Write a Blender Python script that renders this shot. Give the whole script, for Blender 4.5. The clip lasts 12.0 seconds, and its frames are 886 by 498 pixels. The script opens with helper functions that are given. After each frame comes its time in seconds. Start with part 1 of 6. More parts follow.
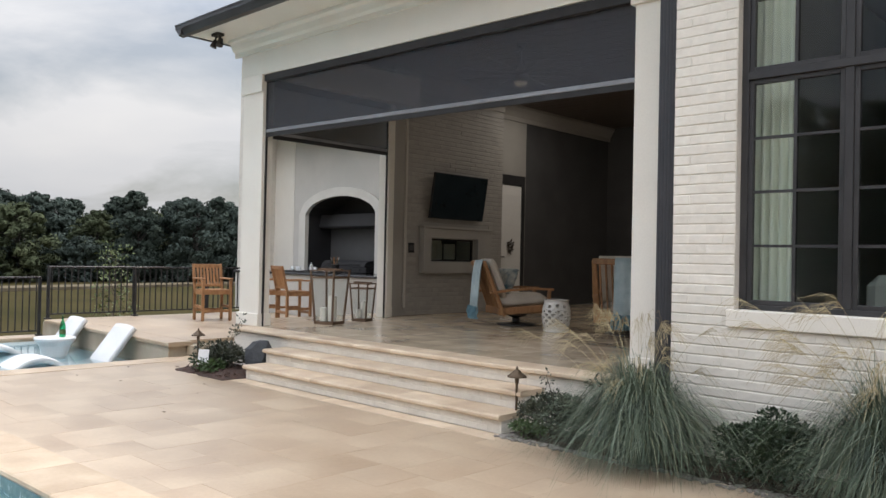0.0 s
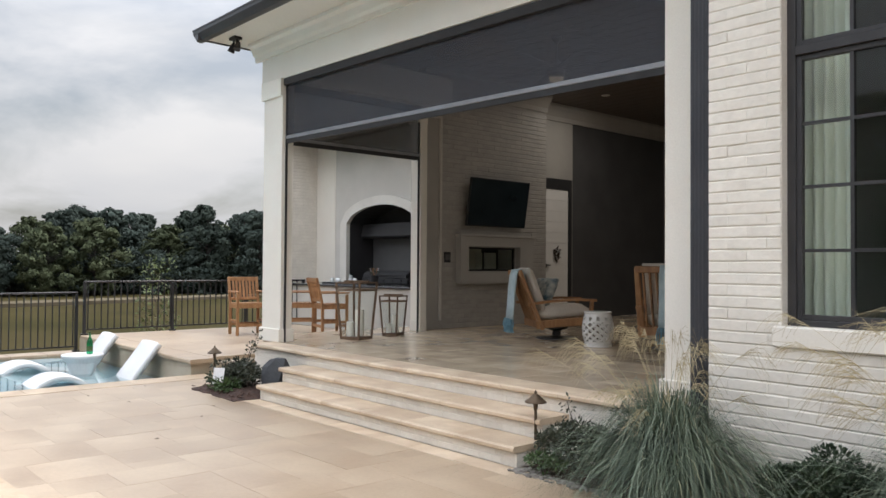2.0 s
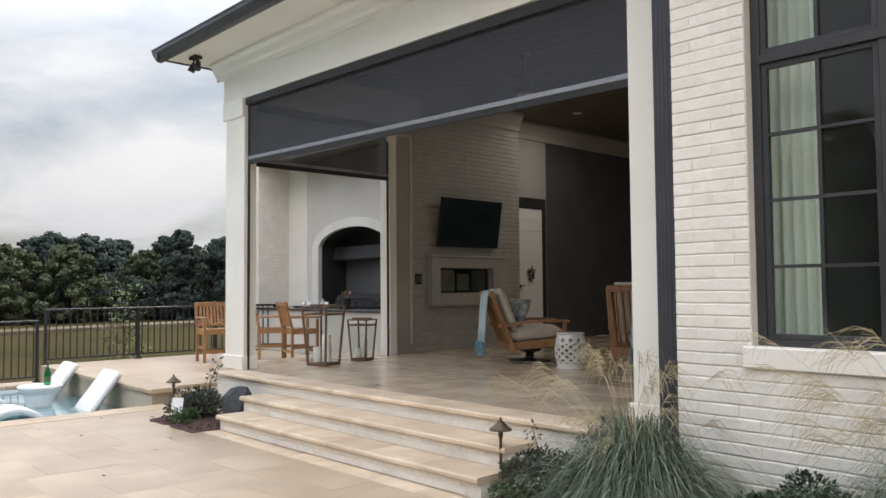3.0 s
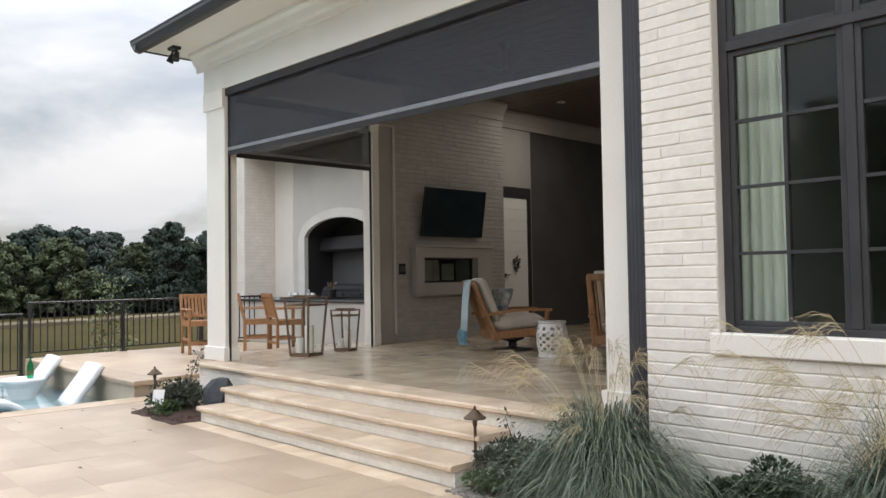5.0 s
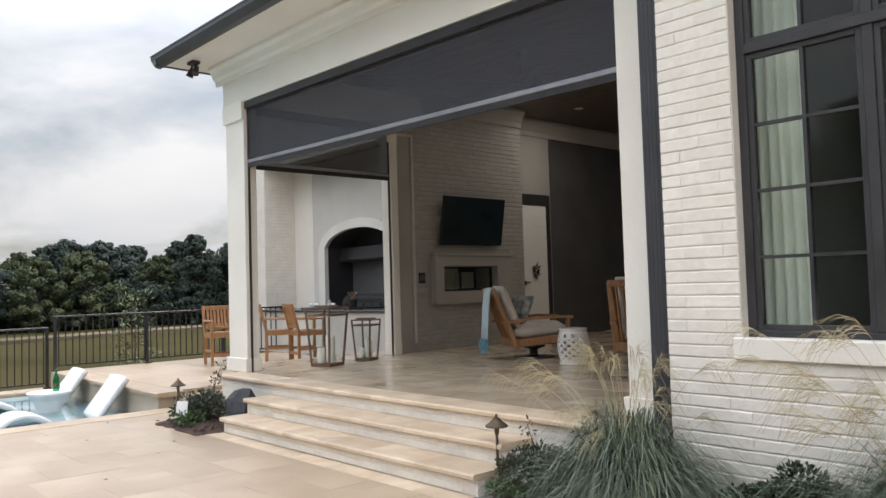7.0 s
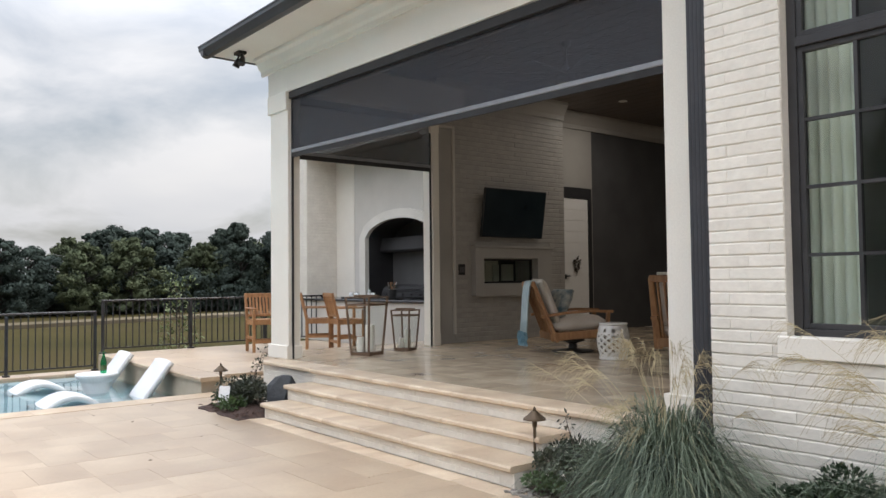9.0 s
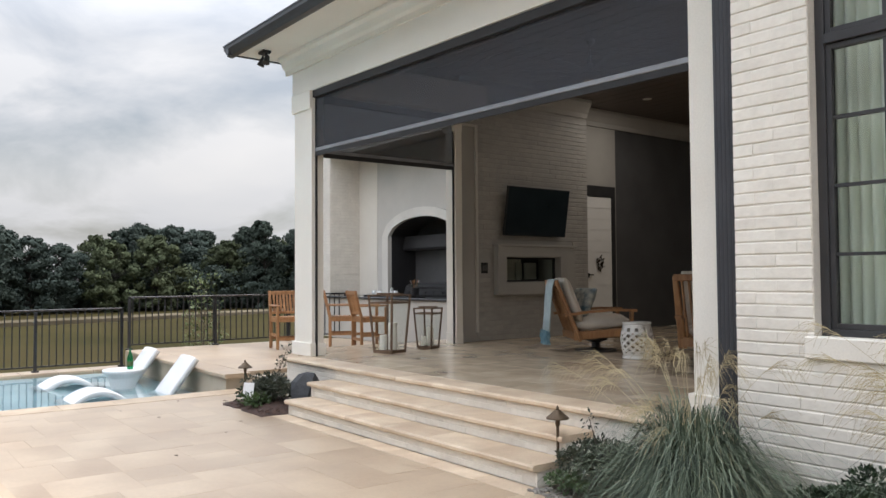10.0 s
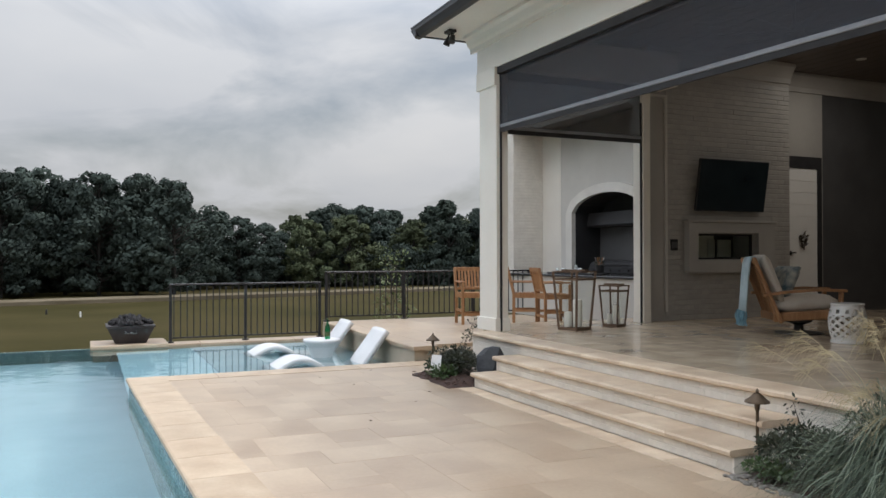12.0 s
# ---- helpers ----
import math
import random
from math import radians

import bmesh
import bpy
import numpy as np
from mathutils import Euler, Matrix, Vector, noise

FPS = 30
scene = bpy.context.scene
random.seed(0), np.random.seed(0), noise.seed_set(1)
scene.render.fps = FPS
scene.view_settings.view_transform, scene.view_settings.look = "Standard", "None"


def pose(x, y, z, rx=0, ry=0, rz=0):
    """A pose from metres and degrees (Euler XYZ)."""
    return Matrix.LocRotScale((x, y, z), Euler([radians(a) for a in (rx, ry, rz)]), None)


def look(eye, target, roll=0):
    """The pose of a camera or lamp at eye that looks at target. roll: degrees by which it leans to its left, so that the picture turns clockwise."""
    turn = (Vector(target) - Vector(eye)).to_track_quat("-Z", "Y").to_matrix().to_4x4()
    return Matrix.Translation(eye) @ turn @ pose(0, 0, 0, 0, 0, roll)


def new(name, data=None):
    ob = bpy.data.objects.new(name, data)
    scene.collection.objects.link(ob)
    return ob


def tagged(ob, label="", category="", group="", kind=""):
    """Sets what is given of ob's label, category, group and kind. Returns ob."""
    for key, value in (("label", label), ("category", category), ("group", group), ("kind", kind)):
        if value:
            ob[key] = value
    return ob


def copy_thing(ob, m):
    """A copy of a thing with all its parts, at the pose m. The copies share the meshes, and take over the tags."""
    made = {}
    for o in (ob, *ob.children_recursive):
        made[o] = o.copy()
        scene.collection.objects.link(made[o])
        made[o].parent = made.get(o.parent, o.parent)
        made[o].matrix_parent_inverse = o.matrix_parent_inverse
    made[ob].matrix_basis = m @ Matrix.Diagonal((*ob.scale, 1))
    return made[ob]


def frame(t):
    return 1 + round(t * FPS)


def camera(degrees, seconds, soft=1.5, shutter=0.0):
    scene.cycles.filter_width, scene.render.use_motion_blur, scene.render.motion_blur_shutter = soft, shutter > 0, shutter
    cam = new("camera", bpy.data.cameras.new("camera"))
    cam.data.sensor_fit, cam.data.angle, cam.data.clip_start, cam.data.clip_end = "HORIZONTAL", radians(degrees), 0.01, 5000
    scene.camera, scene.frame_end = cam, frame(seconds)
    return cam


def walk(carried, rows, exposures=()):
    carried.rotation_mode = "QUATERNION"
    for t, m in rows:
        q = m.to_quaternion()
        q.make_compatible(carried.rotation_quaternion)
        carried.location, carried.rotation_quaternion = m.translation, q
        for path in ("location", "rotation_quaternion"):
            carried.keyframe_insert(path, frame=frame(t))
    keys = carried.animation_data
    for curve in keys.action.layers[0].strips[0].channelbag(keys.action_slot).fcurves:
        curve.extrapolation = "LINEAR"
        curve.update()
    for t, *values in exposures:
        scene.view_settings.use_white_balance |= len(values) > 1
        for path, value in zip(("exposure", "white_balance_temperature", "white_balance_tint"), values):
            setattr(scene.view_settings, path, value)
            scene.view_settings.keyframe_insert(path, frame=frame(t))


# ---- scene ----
cam = camera(58.6, 12.0)
PATH = [
    (0, (-0.01, -5.139, 1.48), (-1.393, -3.694, 1.503), 1.2),
    (0.5, (-0.102, -4.934, 1.501), (-1.498, -3.502, 1.515), -0.6),
    (1, (-0.149, -4.71, 1.487), (-1.601, -3.334, 1.489), -0.6),
    (1.5, (-0.138, -4.459, 1.506), (-1.656, -3.157, 1.502), 1.0),
    (2, (-0.184, -4.29, 1.509), (-1.684, -2.966, 1.551), 0.4),
    (2.5, (-0.275, -4.098, 1.51), (-1.74, -2.74, 1.609), -0.5),
    (4.5, (-0.172, -3.9, 1.505), (-1.649, -2.553, 1.585), -0.2),
    (5, (-0.16, -3.882, 1.503), (-1.616, -2.512, 1.575), -0.9),
    (5.5, (-0.162, -3.873, 1.501), (-1.603, -2.487, 1.568), -1.0),
    (6, (-0.151, -3.879, 1.505), (-1.601, -2.505, 1.585), -1.2),
    (6.5, (-0.151, -3.885, 1.503), (-1.619, -2.53, 1.602), -1.5),
    (7, (-0.153, -3.881, 1.5), (-1.641, -2.549, 1.595), -1.7),
    (9, (-0.151, -3.895, 1.499), (-1.705, -2.639, 1.575), -0.6),
    (9.5, (-0.162, -3.898, 1.5), (-1.731, -2.66, 1.572), -0.4),
    (10, (-0.15, -3.906, 1.5), (-1.739, -2.694, 1.572), -0.4),
    (10.5, (-0.151, -3.914, 1.495), (-1.777, -2.751, 1.553), -0.3),
    (11, (-0.181, -3.918, 1.485), (-1.889, -2.878, 1.521), -0.2),
    (11.5, (-0.191, -3.911, 1.478), (-1.968, -2.995, 1.505), -0.2),
    (12, (-0.193, -3.918, 1.467), (-2.017, -3.099, 1.487), -0.1),
]
walk(cam, [(t, look(eye, target, roll)) for t, eye, target, roll in PATH],
     exposures=[(0, 0.14, 6720, 12), (1.5, 0.16, 6720, 12), (2.5, 0.24, 6720, 12), (5.5, 0.38, 6720, 12), (7.0, 0.32, 6720, 12), (9.5, 0.24, 6690, 12), (10.5, 0.18, 6690, 12), (11.3, 0.0, 6610, 11), (12.0, -0.13, 6590, 11)])

# ---- world, sun ----
SUN_EL, SUN_AZ = radians(60), radians(12)      # the sun stands behind the house
world = bpy.data.worlds.new("sky")
scene.world = world
world.use_nodes = True
wn, wl = world.node_tree.nodes, world.node_tree.links
wn.clear()


def wnode(kind, **kw):
    n = wn.new(kind)
    for k, v in kw.items():
        n.inputs[k].default_value = v
    return n


sky = wn.new("ShaderNodeTexSky")
sky.sky_type, sky.sun_disc, sky.sun_elevation, sky.sun_rotation = "NISHITA", False, SUN_EL, SUN_AZ
sky.air_density, sky.dust_density = 1.2, 2.5
coord = wn.new("ShaderNodeTexCoord")
sep = wn.new("ShaderNodeSeparateXYZ")
wl.new(coord.outputs["Generated"], sep.inputs[0])
low = wnode("ShaderNodeMath"); low.operation = "MAXIMUM"; low.inputs[1].default_value = 0.0
wl.new(sep.outputs["Z"], low.inputs[0])
lift = wnode("ShaderNodeMath"); lift.operation = "ADD"; lift.inputs[1].default_value = 0.26
wl.new(low.outputs[0], lift.inputs[0])
flat = wn.new("ShaderNodeVectorMath"); flat.operation = "DIVIDE"
comb = wn.new("ShaderNodeCombineXYZ")
for k in range(3):
    wl.new(lift.outputs[0], comb.inputs[k])
wl.new(coord.outputs["Generated"], flat.inputs[0])
wl.new(comb.outputs[0], flat.inputs[1])
cloud = wnode("ShaderNodeTexNoise", Scale=1.3, Detail=9.0, Roughness=0.55, Distortion=0.5)
wl.new(flat.outputs[0], cloud.inputs["Vector"])
cover = wn.new("ShaderNodeValToRGB")
cover.color_ramp.elements[0].position, cover.color_ramp.elements[1].position = 0.38, 0.58
cover.color_ramp.elements[0].color = (0.40, 0.40, 0.40, 1)
wl.new(cloud.outputs["Fac"], cover.inputs[0])
shade_n = wnode("ShaderNodeTexNoise", Scale=0.7, Detail=6.0, Roughness=0.5)
wl.new(flat.outputs[0], shade_n.inputs["Vector"])
tone = wn.new("ShaderNodeValToRGB")
tone.color_ramp.elements[0].position, tone.color_ramp.elements[1].position = 0.35, 0.68
tone.color_ramp.elements[0].color, tone.color_ramp.elements[1].color = (7.0, 7.5, 8.2, 1), (9.3, 9.5, 9.7, 1)
wl.new(shade_n.outputs["Fac"], tone.inputs[0])
mixsky = wn.new("ShaderNodeMix"); mixsky.data_type = "RGBA"
wl.new(cover.outputs[0], mixsky.inputs[0])
wl.new(sky.outputs[0], mixsky.inputs[6])
wl.new(tone.outputs[0], mixsky.inputs[7])
# an overcast dome: about three times brighter overhead than at the horizon
dome = wnode("ShaderNodeMapRange", **{"From Min": 0.27, "From Max": 0.9, "To Min": 0.94, "To Max": 4.1})
wl.new(sep.outputs["Z"], dome.inputs["Value"])
domed = wn.new("ShaderNodeVectorMath"); domed.operation = "SCALE"
wl.new(mixsky.outputs[2], domed.inputs[0]); wl.new(dome.outputs[0], domed.inputs["Scale"])
# greyer air low over the woods
haze = wnode("ShaderNodeMapRange", **{"From Min": 0.03, "From Max": 0.26, "To Min": 0.68, "To Max": 1.0})
wl.new(sep.outputs["Z"], haze.inputs["Value"])
hazed = wn.new("ShaderNodeVectorMath"); hazed.operation = "SCALE"
wl.new(domed.outputs[0], hazed.inputs[0]); wl.new(haze.outputs[0], hazed.inputs["Scale"])
back = wnode("ShaderNodeBackground", Strength=0.1)
wl.new(hazed.outputs[0], back.inputs[0])
wout = wn.new("ShaderNodeOutputWorld")
wl.new(back.outputs[0], wout.inputs[0])

sun = new("sun", bpy.data.lights.new("sun", "SUN"))
sun.data.energy, sun.data.angle, sun.data.color = 0.60, radians(3), (1.0, 0.93, 0.82)
sun.matrix_world = look((math.sin(SUN_AZ) * 10, math.cos(SUN_AZ) * 10, math.tan(SUN_EL) * 10), (0, 0, 0))


# ---- materials ----
def mat(name, a, b, rough=0.6, scale=3.0, bump=0.15, metal=0.0, fine=60.0, spec=0.5, vary=0.12, stretch=(1, 1, 1), space="Object", stain=None):
    """Two colours mixed by a broad noise, fine grain as relief, and a shift of tone from piece to piece."""
    m = bpy.data.materials.new(name)
    m.use_nodes = True
    n, l = m.node_tree.nodes, m.node_tree.links
    p = n["Principled BSDF"]
    tc = n.new("ShaderNodeTexCoord")
    mp = n.new("ShaderNodeMapping")
    mp.inputs["Scale"].default_value = stretch
    l.new(tc.outputs[space], mp.inputs[0])
    oi = n.new("ShaderNodeObjectInfo")
    off = n.new("ShaderNodeVectorMath"); off.operation = "SCALE"; off.inputs["Scale"].default_value = 17.0
    cb = n.new("ShaderNodeCombineXYZ")
    for k in range(3):
        l.new(oi.outputs["Random"], cb.inputs[k])
    l.new(cb.outputs[0], off.inputs[0])
    ad = n.new("ShaderNodeVectorMath"); ad.operation = "ADD"
    l.new(mp.outputs[0], ad.inputs[0]); l.new(off.outputs[0], ad.inputs[1])
    big = n.new("ShaderNodeTexNoise"); big.inputs["Scale"].default_value = scale; big.inputs["Detail"].default_value = 6
    l.new(ad.outputs[0], big.inputs["Vector"])
    ramp = n.new("ShaderNodeValToRGB")
    ramp.color_ramp.elements[0].position, ramp.color_ramp.elements[1].position = 0.32, 0.68
    ramp.color_ramp.elements[0].color, ramp.color_ramp.elements[1].color = (*a, 1), (*b, 1)
    l.new(big.outputs["Fac"], ramp.inputs[0])
    col = ramp.outputs[0]
    small = n.new("ShaderNodeTexNoise"); small.inputs["Scale"].default_value = fine; small.inputs["Detail"].default_value = 3
    l.new(ad.outputs[0], small.inputs["Vector"])
    hsv = n.new("ShaderNodeHueSaturation")
    mr = n.new("ShaderNodeMapRange")
    mr.inputs["To Min"].default_value, mr.inputs["To Max"].default_value = 1 - vary, 1 + vary
    l.new(oi.outputs["Random"], mr.inputs["Value"])
    sm = n.new("ShaderNodeMapRange")
    sm.inputs["To Min"].default_value, sm.inputs["To Max"].default_value = 0.9, 1.1
    l.new(small.outputs["Fac"], sm.inputs["Value"])
    mul = n.new("ShaderNodeMath"); mul.operation = "MULTIPLY"
    l.new(mr.outputs[0], mul.inputs[0]); l.new(sm.outputs[0], mul.inputs[1])
    l.new(mul.outputs[0], hsv.inputs["Value"])
    l.new(col, hsv.inputs["Color"])
    out = hsv.outputs[0]
    if stain:
        sn = n.new("ShaderNodeTexNoise"); sn.inputs["Scale"].default_value = stain[1]; sn.inputs["Detail"].default_value = 8
        gm = n.new("ShaderNodeNewGeometry")
        l.new(gm.outputs["Position"], sn.inputs["Vector"])
        sr = n.new("ShaderNodeValToRGB")
        sr.color_ramp.elements[0].position, sr.color_ramp.elements[1].position = 0.5, 0.75
        l.new(sn.outputs["Fac"], sr.inputs[0])
        mx = n.new("ShaderNodeMix"); mx.data_type = "RGBA"
        sc = n.new("ShaderNodeMath"); sc.operation = "MULTIPLY"; sc.inputs[1].default_value = stain[2]
        l.new(sr.outputs[0], sc.inputs[0]); l.new(sc.outputs[0], mx.inputs[0])
        l.new(out, mx.inputs[6]); mx.inputs[7].default_value = (*stain[0], 1)
        out = mx.outputs[2]
    l.new(out, p.inputs["Base Color"])
    rr = n.new("ShaderNodeMapRange")
    rr.inputs["To Min"].default_value, rr.inputs["To Max"].default_value = max(rough - 0.12, 0.03), min(rough + 0.12, 1)
    l.new(big.outputs["Fac"], rr.inputs["Value"]); l.new(rr.outputs[0], p.inputs["Roughness"])
    p.inputs["Metallic"].default_value = metal
    p.inputs["Specular IOR Level"].default_value = spec
    if bump:
        bp = n.new("ShaderNodeBump"); bp.inputs["Strength"].default_value = bump; bp.inputs["Distance"].default_value = 0.01
        l.new(small.outputs["Fac"], bp.inputs["Height"]); l.new(bp.outputs[0], p.inputs["Normal"])
    return m


def see_through(name, tint, clear, gloss_rough=0.02, ior=1.45):
    """A pane: clear share lets light through, the rest is tint; gloss by Fresnel."""
    m = bpy.data.materials.new(name)
    m.use_nodes = True
    n, l = m.node_tree.nodes, m.node_tree.links
    n.clear()
    tr = n.new("ShaderNodeBsdfTransparent"); tr.inputs[0].default_value = (*clear, 1)
    gl = n.new("ShaderNodeBsdfGlossy"); gl.inputs["Roughness"].default_value = gloss_rough
    lw = n.new("ShaderNodeLayerWeight"); lw.inputs[0].default_value = 0.5
    pw = n.new("ShaderNodeMath"); pw.operation = "POWER"; pw.inputs[1].default_value = 5.0
    l.new(lw.outputs["Facing"], pw.inputs[0])
    fr = n.new("ShaderNodeMapRange"); r0 = ((ior - 1) / (ior + 1)) ** 2
    fr.inputs["To Min"].default_value = r0
    l.new(pw.outputs[0], fr.inputs["Value"])
    mx = n.new("ShaderNodeMixShader")
    l.new(fr.outputs[0], mx.inputs[0]); l.new(tr.outputs[0], mx.inputs[1]); l.new(gl.outputs[0], mx.inputs[2])
    o = n.new("ShaderNodeOutputMaterial"); l.new(mx.outputs[0], o.inputs[0])
    return m


def mesh_cloth(name, colour, share):
    """Woven screen cloth: fibres of a colour that leave a share of open holes."""
    m = bpy.data.materials.new(name)
    m.use_nodes = True
    n, l = m.node_tree.nodes, m.node_tree.links
    n.clear()
    tr = n.new("ShaderNodeBsdfTransparent")
    df = n.new("ShaderNodeBsdfDiffuse"); df.inputs[0].default_value = (*colour, 1)
    mx = n.new("ShaderNodeMixShader"); mx.inputs[0].default_value = 1 - share
    l.new(tr.outputs[0], mx.inputs[1]); l.new(df.outputs[0], mx.inputs[2])
    o = n.new("ShaderNodeOutputMaterial"); l.new(mx.outputs[0], o.inputs[0])
    return m


TRAV = mat("travertine", (0.365, 0.265, 0.178), (0.49, 0.388, 0.278), 0.36, 1.3, 0.1, fine=35, vary=0.04, stain=((0.33, 0.245, 0.172), 1.5, 0.6))
TRAV_IN = mat("honed_travertine", (0.46, 0.36, 0.255), (0.64, 0.53, 0.395), 0.17, 2.2, 0.04, fine=35, vary=0.12, stain=((0.36, 0.3, 0.23), 0.8, 0.4))
TRAV_EDGE = mat("tread_travertine", (0.50, 0.375, 0.26), (0.66, 0.54, 0.40), 0.5, 3.2, 0.15, fine=40, vary=0.08, stain=((0.40, 0.29, 0.19), 3.0, 0.45))
COPE = mat("coping_travertine", (0.42, 0.31, 0.205), (0.55, 0.44, 0.315), 0.5, 3.2, 0.15, fine=40, vary=0.07, stain=((0.36, 0.26, 0.17), 3.0, 0.45))
GROUT = mat("grout", (0.42, 0.325, 0.24), (0.49, 0.39, 0.295), 0.9, 6, 0.2, vary=0)
BRICK = mat("painted_brick", (0.67, 0.63, 0.565), (0.76, 0.72, 0.65), 0.55, 4, 0.4, fine=22, vary=0.03)
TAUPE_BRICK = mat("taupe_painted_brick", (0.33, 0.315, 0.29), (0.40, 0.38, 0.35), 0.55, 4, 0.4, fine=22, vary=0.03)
MOULD = mat("pale_cast_stone", (0.60, 0.58, 0.535), (0.67, 0.65, 0.60), 0.7, 2.0, 0.08, vary=0.02)
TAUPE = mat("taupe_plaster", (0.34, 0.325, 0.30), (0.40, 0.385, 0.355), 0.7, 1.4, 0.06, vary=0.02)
MORTAR = mat("painted_mortar", (0.63, 0.59, 0.525), (0.70, 0.66, 0.595), 0.7, 5, 0.3, vary=0)
PAINT = mat("white_paint", (0.74, 0.70, 0.63), (0.79, 0.755, 0.685), 0.45, 1.5, 0.03, fine=90, vary=0.02)
# Shade in the kitchen recess is put into this greyed white.
PLASTER = mat("shade_greyed_plaster", (0.49, 0.475, 0.44), (0.57, 0.55, 0.51), 0.8, 1.2, 0.08, vary=0.02)
BLACK = mat("black_metal", (0.020, 0.020, 0.021), (0.034, 0.034, 0.036), 0.5, 5, 0.05, vary=0.05, spec=0.3)
BRONZE = mat("dark_bronze_frame", (0.026, 0.026, 0.027), (0.040, 0.039, 0.041), 0.4, 4, 0.03, vary=0.05)
GUTTER = mat("dark_gutter", (0.045, 0.047, 0.054), (0.066, 0.068, 0.076), 0.35, 3, 0.03, vary=0.03)
ALU = mat("grey_bar", (0.22, 0.23, 0.25), (0.28, 0.29, 0.31), 0.35, 6, 0.02, metal=0.3, vary=0.02)
TEAK = mat("teak", (0.26, 0.125, 0.055), (0.40, 0.215, 0.10), 0.5, 3, 0.12, fine=30, stretch=(7, 7, 1.2), vary=0.15)
WALNUT = mat("lantern_wood", (0.10, 0.06, 0.037), (0.17, 0.11, 0.07), 0.55, 4, 0.1, stretch=(8, 8, 1), vary=0.1)
CEIL = mat("stained_ceiling_boards", (0.085, 0.066, 0.054), (0.125, 0.099, 0.082), 0.5, 2, 0.1, stretch=(1, 9, 1), vary=0)
DARKWALL = mat("charcoal_panel", (0.075, 0.075, 0.076), (0.10, 0.10, 0.102), 0.5, 2, 0.04, vary=0.02)
CUSHION = mat("cream_cushion", (0.58, 0.53, 0.46), (0.68, 0.63, 0.56), 0.95, 5, 0.25, fine=180, vary=0.03)
BLUE = mat("pale_blue_throw", (0.36, 0.47, 0.52), (0.50, 0.60, 0.63), 0.95, 9, 0.4, fine=140, vary=0.04)
TEAL = mat("teal_fringe", (0.10, 0.22, 0.29), (0.22, 0.36, 0.42), 0.95, 14, 0.5, vary=0.1)
PILLOW = mat("patterned_pillow", (0.05, 0.11, 0.15), (0.55, 0.55, 0.50), 0.9, 11, 0.3, fine=120, vary=0.05)
CERAMIC = mat("white_ceramic", (0.74, 0.73, 0.70), (0.80, 0.79, 0.76), 0.2, 4, 0.02, vary=0.02)
RESIN = mat("white_resin", (0.60, 0.61, 0.62), (0.67, 0.68, 0.69), 0.4, 3, 0.04, vary=0.02)
DOORWHITE = mat("white_door_paint", (0.84, 0.83, 0.80), (0.88, 0.87, 0.84), 0.35, 2, 0.02, vary=0.01)
CLOUDY = mat("cloudy_drinking_glass", (0.46, 0.48, 0.48), (0.60, 0.62, 0.62), 0.12, 12, 0.0, vary=0.05)
WAX = mat("white_wax", (0.74, 0.72, 0.66), (0.80, 0.78, 0.72), 0.5, 6, 0.05, vary=0.03)
STONE_TOP = mat("dark_granite", (0.025, 0.025, 0.027), (0.07, 0.07, 0.072), 0.15, 40, 0.02, vary=0)
STEEL = mat("steel", (0.35, 0.35, 0.36), (0.5, 0.5, 0.51), 0.28, 8, 0.02, metal=1.0, vary=0.02)
NEAR_BLACK = mat("dark_grill_lining", (0.016, 0.016, 0.018), (0.027, 0.027, 0.029), 0.6, 4, 0.1, vary=0)
# Teal of the screen's reflections is put into its base colour.
SCREEN_TV = mat("reflection_tinted_tv_glass", (0.010, 0.018, 0.023), (0.016, 0.026, 0.032), 0.22, 2, 0.0, vary=0)
MULCH = mat("bark_mulch", (0.03, 0.018, 0.014), (0.085, 0.045, 0.032), 0.95, 18, 0.9, fine=55, vary=0.2)
GRAVEL = mat("river_gravel", (0.16, 0.145, 0.13), (0.38, 0.35, 0.31), 0.8, 20, 0.3, vary=0.3)
BOULDER = mat("dark_slate_boulder", (0.025, 0.028, 0.032), (0.06, 0.066, 0.074), 0.6, 4, 0.8, fine=18, vary=0)
LAWN = mat("dry_lawn", (0.034, 0.031, 0.011), (0.055, 0.046, 0.019), 0.95, 0.11, 0.3, fine=3, spec=0.03, stain=((0.066, 0.050, 0.024), 0.05, 0.6), vary=0, space="Object")
PATHMAT = mat("sandy_path", (0.10, 0.083, 0.054), (0.16, 0.135, 0.096), 0.95, 0.3, 0.2, vary=0, spec=0.05)
# Darker copy of the bark, with the shade under the crowns put in.
DARKBARK = mat("shaded_bark", (0.018, 0.016, 0.014), (0.035, 0.030, 0.026), 0.95, 4, 0.5, stretch=(4, 4, 1), vary=0.1)
BARK = mat("bark", (0.05, 0.038, 0.028), (0.10, 0.08, 0.06), 0.95, 4, 0.5, stretch=(4, 4, 1), vary=0.1)
# Bluish distance haze is put into the colours of the far leaves.
LEAF_A = mat("hazed_dark_leaves", (0.043, 0.058, 0.052), (0.063, 0.081, 0.069), 0.9, 0.35, 0.0, vary=0.28, spec=0.04)
LEAF_B = mat("hazed_pine_leaves", (0.04, 0.054, 0.046), (0.06, 0.077, 0.063), 0.9, 0.35, 0.0, vary=0.2, spec=0.04)
LEAF_C = mat("hazed_yellow_green_leaves", (0.056, 0.072, 0.044), (0.09, 0.104, 0.058), 0.9, 0.4, 0.0, vary=0.2, spec=0.04)
SAPLEAF = mat("pale_sapling_leaves", (0.075, 0.11, 0.038), (0.14, 0.175, 0.065), 0.6, 8, 0.0, vary=0.1)
